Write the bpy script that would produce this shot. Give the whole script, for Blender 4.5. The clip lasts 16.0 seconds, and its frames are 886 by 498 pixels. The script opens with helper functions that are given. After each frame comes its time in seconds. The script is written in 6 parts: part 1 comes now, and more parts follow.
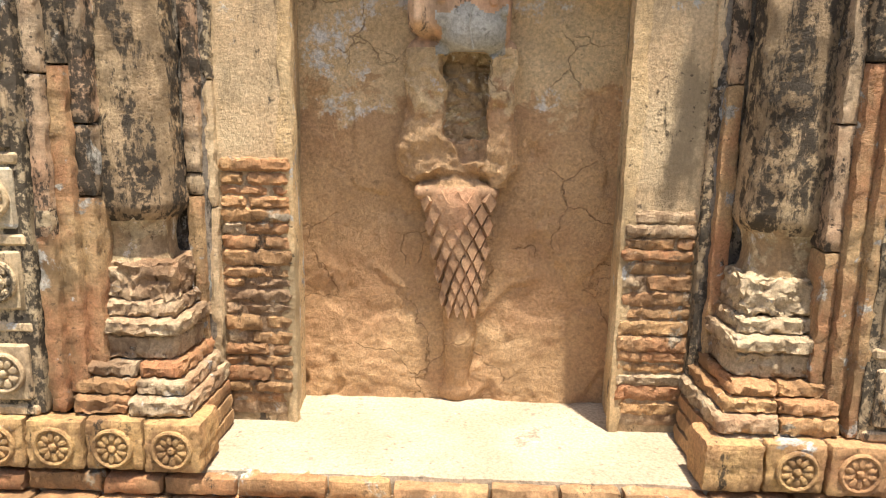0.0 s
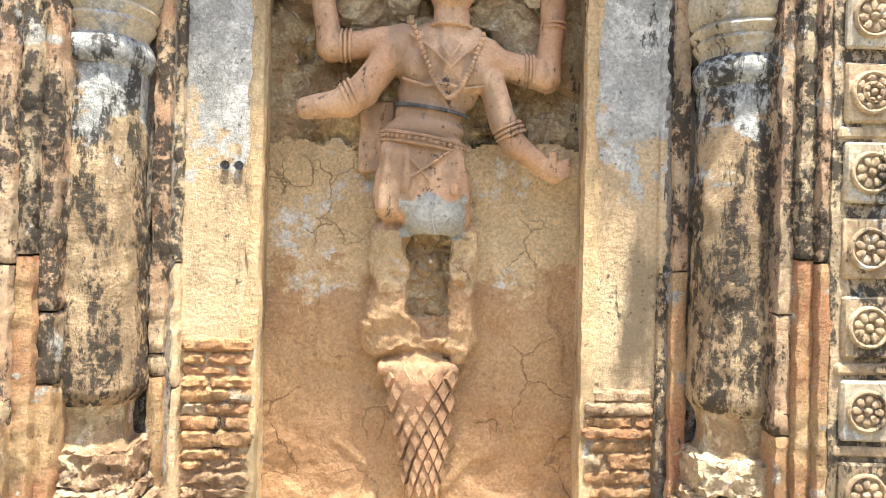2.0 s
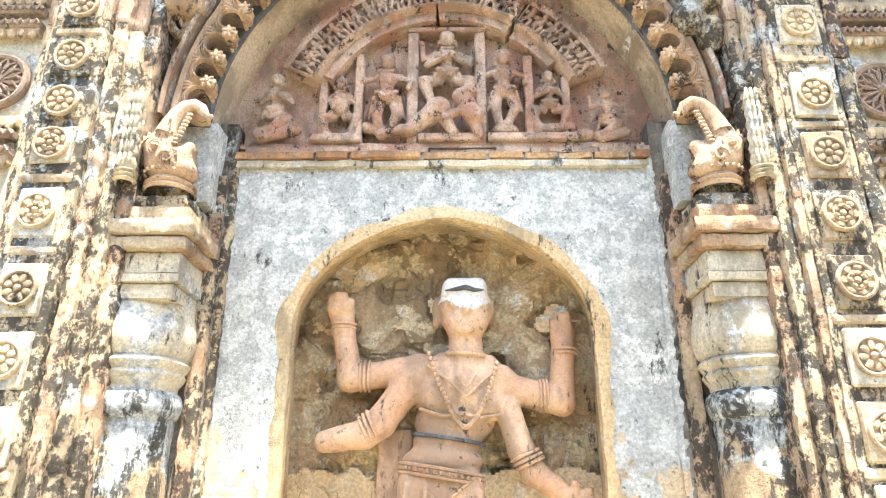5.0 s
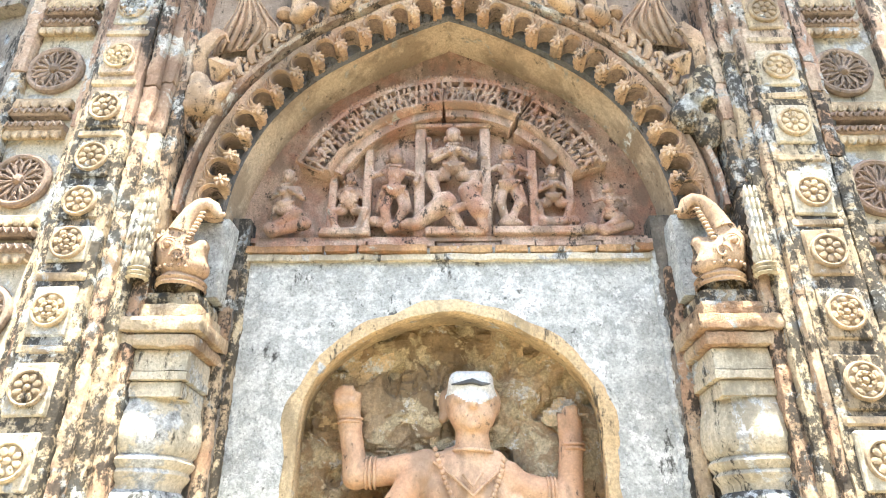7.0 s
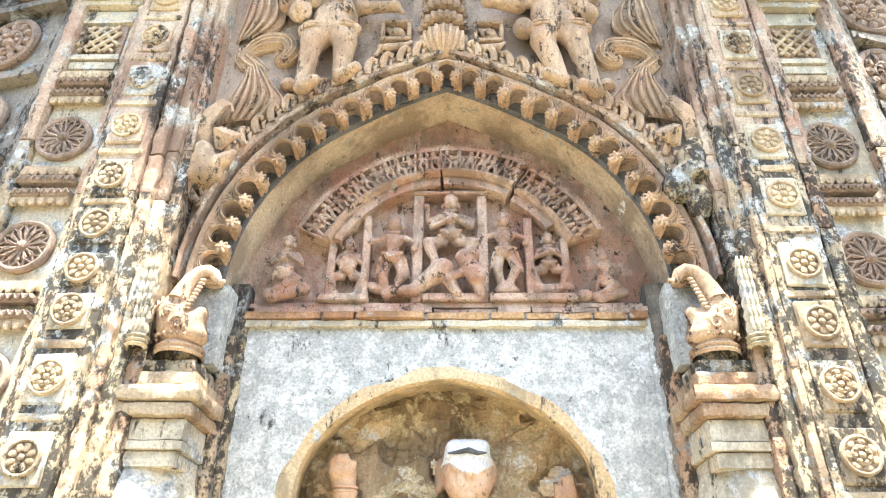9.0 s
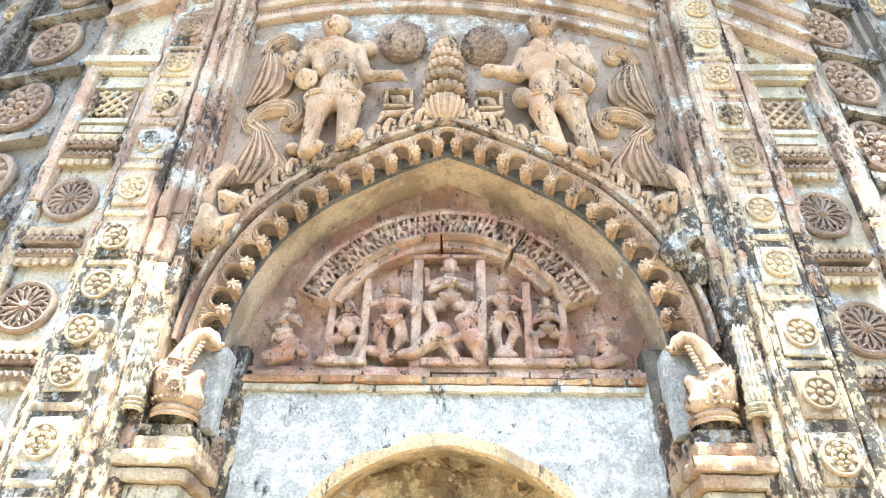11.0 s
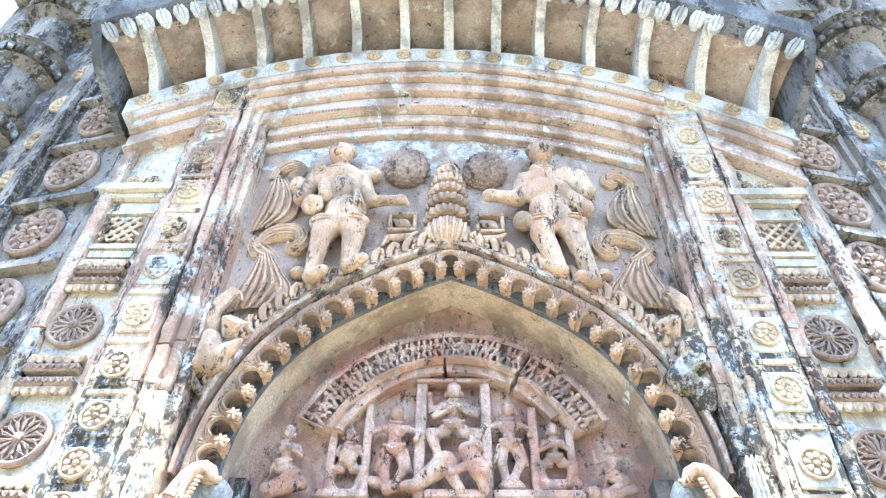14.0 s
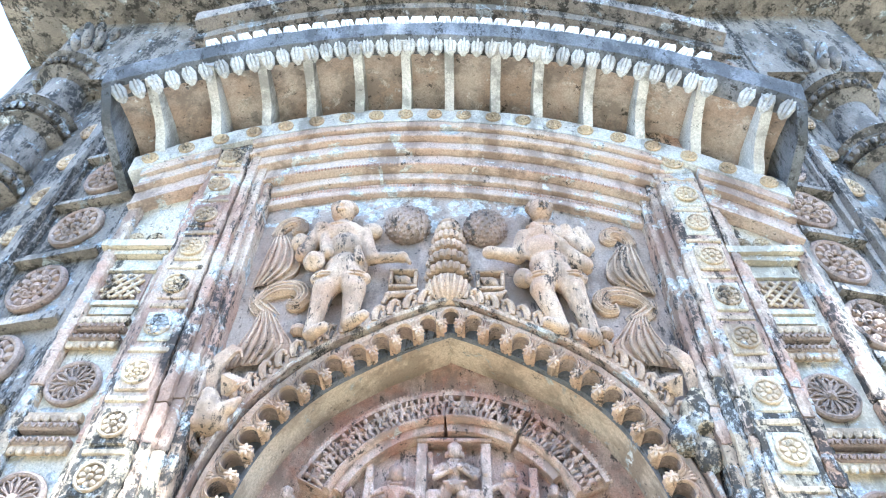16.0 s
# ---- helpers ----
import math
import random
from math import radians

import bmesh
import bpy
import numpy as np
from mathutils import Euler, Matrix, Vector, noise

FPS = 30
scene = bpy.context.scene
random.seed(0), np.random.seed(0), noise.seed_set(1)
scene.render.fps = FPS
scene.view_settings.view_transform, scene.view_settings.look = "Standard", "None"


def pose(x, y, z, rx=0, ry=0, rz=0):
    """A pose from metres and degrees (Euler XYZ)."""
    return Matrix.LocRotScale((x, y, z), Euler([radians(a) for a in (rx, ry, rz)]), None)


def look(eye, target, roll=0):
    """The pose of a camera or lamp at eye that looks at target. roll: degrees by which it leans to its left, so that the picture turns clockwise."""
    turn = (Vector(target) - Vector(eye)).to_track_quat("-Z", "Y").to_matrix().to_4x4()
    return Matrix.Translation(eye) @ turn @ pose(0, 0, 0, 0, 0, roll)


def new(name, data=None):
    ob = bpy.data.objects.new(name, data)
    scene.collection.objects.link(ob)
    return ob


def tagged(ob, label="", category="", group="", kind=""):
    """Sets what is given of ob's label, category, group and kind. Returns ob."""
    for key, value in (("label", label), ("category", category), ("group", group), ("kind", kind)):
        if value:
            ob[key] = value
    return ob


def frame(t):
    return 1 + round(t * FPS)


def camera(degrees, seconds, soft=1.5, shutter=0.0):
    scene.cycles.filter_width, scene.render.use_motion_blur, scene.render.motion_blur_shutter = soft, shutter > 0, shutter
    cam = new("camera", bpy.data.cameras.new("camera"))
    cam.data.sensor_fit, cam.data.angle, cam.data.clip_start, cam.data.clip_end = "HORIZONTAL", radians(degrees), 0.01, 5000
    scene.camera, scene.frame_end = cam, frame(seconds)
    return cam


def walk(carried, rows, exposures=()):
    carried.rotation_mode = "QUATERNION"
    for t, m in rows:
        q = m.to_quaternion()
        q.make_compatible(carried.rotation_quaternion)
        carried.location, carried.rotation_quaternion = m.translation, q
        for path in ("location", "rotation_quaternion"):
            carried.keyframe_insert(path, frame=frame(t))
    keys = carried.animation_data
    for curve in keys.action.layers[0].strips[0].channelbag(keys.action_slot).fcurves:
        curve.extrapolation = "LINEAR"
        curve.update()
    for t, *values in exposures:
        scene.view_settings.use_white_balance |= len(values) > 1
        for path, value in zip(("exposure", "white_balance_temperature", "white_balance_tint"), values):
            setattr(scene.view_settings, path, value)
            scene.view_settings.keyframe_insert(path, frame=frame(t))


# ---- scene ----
cam = camera(66.5, 16.0, soft=1.1)
PATH = [
    (0, (0.033, -0.064, 1.362), (-0.026, 1.902, 1.001), 1.1),
    (0.5, (0.026, -0.065, 1.364), (-0.018, 1.91, 1.051), 1.3),
    (1, (0.014, -0.066, 1.403), (0.015, 1.92, 1.163), 1.6),
    (1.5, (0.019, -0.078, 1.448), (0.027, 1.919, 1.326), 1.2),
    (2, (0.017, -0.099, 1.493), (0.075, 1.9, 1.513), 1.4),
    (2.5, (0.017, -0.109, 1.542), (0.062, 1.884, 1.694), 1.0),
    (3, (0.023, -0.118, 1.574), (0.062, 1.863, 1.845), 0.5),
    (3.5, (0.028, -0.129, 1.603), (0.064, 1.842, 1.94), 0.2),
    (4, (0.03, -0.131, 1.628), (0.07, 1.827, 2.036), 0.1),
    (4.5, (0.034, -0.147, 1.679), (0.062, 1.777, 2.227), -0.1),
    (5, (0.035, -0.177, 1.733), (0.014, 1.699, 2.428), 0.0),
    (5.2, (0.037, -0.193, 1.754), (0.002, 1.658, 2.51), 0.3),
    (7.3, (0.046, -0.232, 1.802), (-0.004, 1.565, 2.679), 0.1),
    (7.5, (0.05, -0.235, 1.805), (0.007, 1.56, 2.686), -0.3),
    (8, (0.054, -0.243, 1.813), (0.01, 1.536, 2.725), -0.2),
    (8.5, (0.054, -0.261, 1.823), (0.009, 1.486, 2.797), 0.2),
    (9, (0.048, -0.274, 1.829), (0.007, 1.454, 2.836), 0.5),
    (11.5, (0.05, -0.314, 1.851), (0.009, 1.306, 3.024), 1.2),
    (12, (0.05, -0.317, 1.86), (0.014, 1.283, 3.059), 0.9),
    (12.5, (0.055, -0.311, 1.879), (0.03, 1.275, 3.097), 0.8),
    (13, (0.053, -0.33, 1.879), (0.034, 1.223, 3.139), 0.7),
    (13.5, (0.05, -0.339, 1.883), (0.033, 1.159, 3.207), 1.0),
    (14, (0.045, -0.354, 1.892), (-0.001, 1.093, 3.271), 1.1),
    (14.5, (0.047, -0.357, 1.887), (-0.009, 1.032, 3.325), 1.1),
    (15, (0.041, -0.355, 1.894), (-0.007, 1.027, 3.339), 1.3),
    (15.5, (0.041, -0.364, 1.893), (-0.01, 1.009, 3.347), 1.5),
    (16, (0.045, -0.375, 1.894), (-0.002, 0.961, 3.382), 1.3),
]
EXPOSURES = [(0, 1.24, 7200, 12), (1.0, 1.40, 7050, 11), (1.5, 1.68, 6900, 10), (2.5, 2.33, 6600, 6), (3.5, 2.75, 6450, 4), (5.0, 2.84, 6450, 4), (9.0, 2.92, 6350, 3), (12.5, 3.22, 5600, 2), (14.0, 3.25, 5100, 3), (15.0, 3.16, 4930, 3), (16.0, 3.16, 4880, 3)]
walk(cam, [(t, look(eye, target, roll)) for t, eye, target, roll in PATH], EXPOSURES)

# ---- light: high sun in front and to the right, clear sky ----
SUN_EL, SUN_AZ = 77.0, 28.0        # elevation; degrees to the right of straight behind the camera
sx = math.cos(radians(SUN_EL)) * math.sin(radians(SUN_AZ))
sy = -math.cos(radians(SUN_EL)) * math.cos(radians(SUN_AZ))
sz = math.sin(radians(SUN_EL))
world = bpy.data.worlds.new("sky")
scene.world = world
world.use_nodes = True
wn = world.node_tree.nodes
sky = wn.new("ShaderNodeTexSky")
sky.sky_type, sky.sun_disc = "NISHITA", False
sky.sun_elevation, sky.sun_rotation = radians(SUN_EL), math.atan2(sx, sy)
sky.air_density, sky.dust_density = 1.0, 2.5
world.node_tree.links.new(sky.outputs[0], wn["Background"].inputs[0])
wn["Background"].inputs[1].default_value = 0.13
sun = new("sun", bpy.data.lights.new("sun", "SUN"))
sun.data.energy, sun.data.angle, sun.data.color = 4.2, radians(1.5), (1.0, 0.94, 0.84)
sun.matrix_world = look((0, 0, 0), (-sx, -sy, -sz))

# ---- materials ----
def weathered(name, a, b, lime=0.0, black=0.0, lime_col=(0.60, 0.60, 0.57), black_col=(0.035, 0.032, 0.028), rough=0.9,
              bump=0.5, grain=1.0, zlime=None, per_piece=0.0, size=1.0, streak=0.45, crack=0.0, zgain=0.55, mottle=1.0, speck=0.6, low=0.55):
    """Old plaster or terracotta: two base tones, remains of lime wash, black lichen, specks, pits. zlime: (low, high), the heights between which the wash thickens."""
    m = bpy.data.materials.new(name)
    m.use_nodes = True
    nt = m.node_tree
    N, link = nt.nodes, nt.links.new
    bsdf = N["Principled BSDF"]
    bsdf.inputs["Roughness"].default_value = rough
    bsdf.inputs["Specular IOR Level"].default_value = 0.25
    geo = N.new("ShaderNodeNewGeometry")

    def noise_tex(scale, detail=6.0, stretch=None, roughness=0.6, shift=0.0, distort=0.0):
        mp = N.new("ShaderNodeMapping")
        mp.inputs["Location"].default_value = (shift, shift * 0.7, -shift)
        if stretch:
            mp.inputs["Scale"].default_value = stretch
        link(geo.outputs["Position"], mp.inputs["Vector"])
        t = N.new("ShaderNodeTexNoise")
        t.inputs["Scale"].default_value, t.inputs["Detail"].default_value, t.inputs["Roughness"].default_value = scale / size, detail, roughness
        t.inputs["Distortion"].default_value = distort
        link(mp.outputs[0], t.inputs["Vector"])
        return t.outputs["Fac"]

    def ramp(fac, lo, hi):
        r = N.new("ShaderNodeMapRange")
        r.interpolation_type = "SMOOTHSTEP"
        r.inputs["From Min"].default_value, r.inputs["From Max"].default_value = lo, hi
        link(fac, r.inputs["Value"])
        return r.outputs[0]

    def calc(op, p, q):
        c = N.new("ShaderNodeMath")
        c.operation = op
        for i, v in enumerate((p, q)):
            if isinstance(v, (int, float)):
                c.inputs[i].default_value = v
            else:
                link(v, c.inputs[i])
        return c.outputs[0]

    def mix(fac, p, q, mode="MIX"):
        c = N.new("ShaderNodeMix")
        c.data_type, c.blend_type = "RGBA", mode
        for i, v in ((0, fac), (6, p), (7, q)):
            if isinstance(v, (int, float)):
                c.inputs[i].default_value = v
            elif isinstance(v, tuple):
                c.inputs[i].default_value = (*v, 1)
            else:
                link(v, c.inputs[i])
        return c.outputs[2]

    col = mix(ramp(noise_tex(3.5, 5), 0.38, 0.62), a, b)
    if per_piece:
        info = N.new("ShaderNodeObjectInfo")
        col = mix(calc("MULTIPLY", info.outputs["Random"], per_piece), col, (0.62, 0.42, 0.2))
    fine = noise_tex(110, 8, roughness=0.75, shift=3.1)
    v = calc("ADD", calc("MULTIPLY", ramp(fine, 0.3, 0.7), 0.55 * grain), 1.0 - 0.3 * grain)
    cc = N.new("ShaderNodeCombineColor")
    for i in range(3):
        link(v, cc.inputs[i])
    col = mix(1.0, col, cc.outputs[0], "MULTIPLY")
    if black > 0.3:
        dirt = calc("MULTIPLY", ramp(noise_tex(4.5, 8, (1.3, 1.3, 0.6), roughness=0.7, shift=61.0), 0.46, 0.60), 0.75)
        col = mix(dirt, col, tuple(0.42 * c for c in b))
    patches = noise_tex(9, 8, roughness=0.68, shift=7.7, distort=0.4)
    if lime:
        f = patches
        if zlime:
            sep = N.new("ShaderNodeSeparateXYZ")
            link(geo.outputs["Position"], sep.inputs[0])
            f = calc("ADD", f, calc("MULTIPLY", calc("SUBTRACT", ramp(sep.outputs[2], *zlime), 0.5), zgain))
        thr = 0.72 - 0.45 * lime
        lm = ramp(f, thr, thr + 0.05)
        lcol = mix(ramp(noise_tex(16 * mottle, 8, shift=1.3, roughness=0.75), 0.42, 0.60), tuple(low * c for c in lime_col), lime_col)
        lcol = mix(calc("MULTIPLY", ramp(noise_tex(7 * mottle, 9, shift=21.0, roughness=0.78), 0.55, 0.62), 1.0 / mottle ** 0.5), lcol, (0.78, 0.77, 0.73))
        lcol = mix(1.0, lcol, cc.outputs[0], "MULTIPLY")
        lcol = mix(calc("MULTIPLY", ramp(noise_tex(85, 5, shift=71.0, roughness=0.7), 0.56, 0.66), speck), lcol, tuple(0.35 * c for c in lime_col))
        col = mix(lm, col, lcol)
    if black:
        s = noise_tex(7.5, 9, (1.6, 1.6, streak), roughness=0.76, shift=11.0)
        thr = 0.75 - 0.42 * black
        bl = ramp(s, thr, thr + 0.06)
        bl = calc("MULTIPLY", bl, ramp(noise_tex(42, 6, shift=5.0, roughness=0.7), 0.40, 0.50))
        col = mix(calc("MULTIPLY", bl, 0.9), col, black_col)
        sp = ramp(noise_tex(52, 4, shift=17.0), 0.62, 0.66)
        sp = calc("MULTIPLY", sp, ramp(noise_tex(5, 4, shift=31.0), 0.42, 0.6))
        col = mix(calc("MULTIPLY", sp, min(0.85, 0.15 + 1.3 * black)), col, black_col)
    line = None
    if crack:
        wv = N.new("ShaderNodeVectorMath")
        wv.operation = "ADD"
        nz = N.new("ShaderNodeTexNoise")
        nz.inputs["Scale"].default_value, nz.inputs["Detail"].default_value = 9.0, 5.0
        link(geo.outputs["Position"], nz.inputs["Vector"])
        sc = N.new("ShaderNodeVectorMath")
        sc.operation = "SCALE"
        sc.inputs["Scale"].default_value = 0.16
        link(nz.outputs["Color"], sc.inputs[0])
        link(geo.outputs["Position"], wv.inputs[0])
        link(sc.outputs[0], wv.inputs[1])
        vo = N.new("ShaderNodeTexVoronoi")
        vo.feature = "DISTANCE_TO_EDGE"
        vo.inputs["Scale"].default_value = 5.0
        link(wv.outputs[0], vo.inputs["Vector"])
        line = calc("MULTIPLY", calc("SUBTRACT", 1.0, ramp(vo.outputs["Distance"], 0.002, 0.011)), ramp(noise_tex(3.2, 4, shift=41.0), 0.52, 0.60))
        col = mix(calc("MULTIPLY", line, crack), col, (0.16, 0.09, 0.05))
        tone = ramp(noise_tex(1.7, 5, shift=51.0), 0.40, 0.62)
        col = mix(calc("MULTIPLY", tone, 0.35), col, tuple(0.62 * c for c in a))
    link(col, bsdf.inputs["Base Color"])
    h = calc("ADD", calc("MULTIPLY", fine, 0.6), calc("MULTIPLY", noise_tex(22, 6, shift=2.0), 0.9))
    h = calc("ADD", h, calc("MULTIPLY", patches, 0.5))
    if line:
        h = calc("SUBTRACT", h, calc("MULTIPLY", line, 0.6))
    bp = N.new("ShaderNodeBump")
    bp.inputs["Strength"].default_value, bp.inputs["Distance"].default_value = bump, 0.012
    link(h, bp.inputs["Height"])
    link(bp.outputs[0], bsdf.inputs["Normal"])
    return m


NICHE = weathered("ochre_plaster", (0.53, 0.325, 0.18), (0.61, 0.41, 0.23), lime=0.48, black=0.14, bump=1.1, grain=1.0, crack=0.5, zlime=(1.05, 1.75), zgain=0.7, lime_col=(0.80, 0.61, 0.36), speck=0.1, low=0.86)
SURROUND = weathered("limewashed_plaster", (0.57, 0.42, 0.26), (0.61, 0.48, 0.31), lime=0.56, black=0.40, zlime=(1.25, 2.25), lime_col=(0.60, 0.60, 0.56), bump=0.8, streak=0.8, mottle=1.25, speck=0.75, low=0.66)
RIM = weathered("ochre_rim_plaster", (0.57, 0.41, 0.23), (0.63, 0.49, 0.30), lime=0.28, black=0.42, bump=0.8)
STRIP = weathered("weathered_moulding", (0.58, 0.47, 0.31), (0.46, 0.35, 0.23), lime=0.40, black=0.72, bump=1.0, zlime=(0.4, 4.4), zgain=0.2, lime_col=(0.60, 0.59, 0.54), streak=0.8, mottle=1.8)
STRIPRED = weathered("red_moulding", (0.48, 0.30, 0.19), (0.55, 0.42, 0.28), lime=0.36, black=0.66, bump=1.0, zlime=(0.2, 4.4), zgain=0.16, lime_col=(0.60, 0.59, 0.54), streak=0.7, mottle=1.8)
SHAFT = weathered("column_plaster", (0.55, 0.42, 0.26), (0.44, 0.32, 0.20), lime=0.47, black=0.70, zlime=(1.3, 2.2), bump=1.0, lime_col=(0.58, 0.60, 0.58), mottle=1.8)
BASE = weathered("rough_base_stucco", (0.58, 0.46, 0.31), (0.46, 0.29, 0.175), lime=0.28, black=0.36, bump=1.2, mottle=1.6)
BRICK = weathered("old_brick", (0.46, 0.215, 0.11), (0.56, 0.35, 0.19), lime=0.30, black=0.34, bump=1.2, per_piece=0.5, mottle=2.0, lime_col=(0.58, 0.49, 0.37))
PLAQUE = weathered("terracotta_plaque", (0.58, 0.46, 0.30), (0.49, 0.36, 0.235), lime=0.26, black=0.46, bump=0.8, per_piece=0.15)
PALEPLAQ = weathered("pale_plaque", (0.57, 0.485, 0.35), (0.60, 0.53, 0.40), lime=0.38, black=0.44, bump=0.7, lime_col=(0.62, 0.61, 0.57), mottle=2.0)
BUFF = weathered("buff_terracotta", (0.42, 0.27, 0.17), (0.57, 0.41, 0.27), lime=0.12, black=0.50, bump=0.6, grain=0.9, size=0.8)
STATUE = weathered("statue_terracotta", (0.51, 0.30, 0.18), (0.62, 0.42, 0.27), lime=0.08, black=0.42, bump=0.35, grain=0.6, rough=0.65)
SCALES = weathered("scale_terracotta", (0.44, 0.245, 0.15), (0.50, 0.32, 0.195), black=0.34, bump=0.7, grain=0.9)
GREY = weathered("grey_core_stucco", (0.32, 0.32, 0.29), (0.42, 0.41, 0.37), black=0.2, bump=0.5)
RUBBLE = weathered("bare_masonry", (0.42, 0.29, 0.165), (0.52, 0.38, 0.23), lime=0.52, black=0.36, bump=1.1, lime_col=(0.66, 0.53, 0.33), mottle=1.6, low=0.7)
WHITE = weathered("white_lime", (0.74, 0.73, 0.70), (0.64, 0.62, 0.58), black=0.22, bump=0.4)
RED = weathered("red_terracotta", (0.46, 0.255, 0.175), (0.66, 0.48, 0.36), lime=0.22, black=0.47, bump=1.0, grain=1.0, streak=1.0, size=0.5, lime_col=(0.62, 0.54, 0.45))
SOFFIT = weathered("arch_soffit_plaster", (0.60, 0.48, 0.34), (0.50, 0.36, 0.24), lime=0.3, black=0.36, lime_col=(0.46, 0.46, 0.41), crack=0.3)
CORNICE = weathered("cornice_plaster", (0.56, 0.44, 0.34), (0.50, 0.36, 0.27), lime=0.36, black=0.34, bump=0.7, grain=0.8, lime_col=(0.66, 0.64, 0.59), streak=1.4, mottle=1.6)
UPPER = weathered("upper_wall_plaster", (0.37, 0.27, 0.20), (0.43, 0.335, 0.255), lime=0.20, black=0.46, bump=0.9, grain=0.8, lime_col=(0.62, 0.58, 0.51), zlime=(3.5, 4.5), zgain=0.5, mottle=2.0)
OUTER = weathered("grey_lichened_wall", (0.31, 0.265, 0.215), (0.24, 0.21, 0.175), lime=0.34, black=0.60, lime_col=(0.42, 0.44, 0.44), bump=0.9, mottle=1.6)
# Brown of medallions and fruits; also painted shade inside the arch lobes.
MEDAL = weathered("brown_medallion_lobe_shade", (0.30, 0.21, 0.155), (0.38, 0.285, 0.215), lime=0.14, black=0.50, bump=0.7)
EAVE = weathered("eave_underside_plaster", (0.38, 0.28, 0.21), (0.48, 0.40, 0.33), lime=0.34, black=0.40, bump=0.6, grain=0.8, lime_col=(0.58, 0.50, 0.42), streak=1.2)
# The eave's dark edge; also colours in the shade of holes and gaps.
LIP = weathered("dark_eave_edge_hole_shade", (0.22, 0.22, 0.23), (0.14, 0.14, 0.14), lime=0.15, black=0.5, bump=0.8)
LEDGE = weathered("pale_ledge_plaster", (0.52, 0.44, 0.335), (0.43, 0.35, 0.26), lime=0.30, black=0.24, bump=0.9, grain=1.0, lime_col=(0.52, 0.46, 0.36), mottle=1.6)
UPSTRIP = weathered("pink_upper_moulding", (0.60, 0.48, 0.35), (0.46, 0.29, 0.20), lime=0.40, black=0.56, bump=1.0, lime_col=(0.64, 0.60, 0.52), streak=0.35, mottle=1.8)
EAVELEAF = weathered("whitewashed_leaf", (0.60, 0.58, 0.54), (0.48, 0.45, 0.41), black=0.34, bump=0.5)
FOOTPLAQ = weathered("ochre_foot_plaque", (0.58, 0.38, 0.18), (0.48, 0.26, 0.14), lime=0.24, black=0.36, bump=1.1, per_piece=0.2)
LOWSTRIP = weathered("bare_brick_moulding", (0.50, 0.26, 0.14), (0.55, 0.38, 0.21), lime=0.30, black=0.34, bump=1.2, lime_col=(0.60, 0.57, 0.51), streak=0.6, mottle=1.8, size=0.7)
EARTH = weathered("dry_earth", (0.26, 0.23, 0.17), (0.20, 0.18, 0.13), bump=0.8)

# ---- building blocks ----
AX = 0.015          # the axis of the front
rnd = random.Random(4)


def wob(p, s, f=9.0):
    """A small coherent displacement at a place."""
    q = Vector((p[0] * f, p[1] * f, p[2] * f))
    return noise.noise_vector(q) * s + noise.noise_vector(q * 3.3) * (s * 0.5)


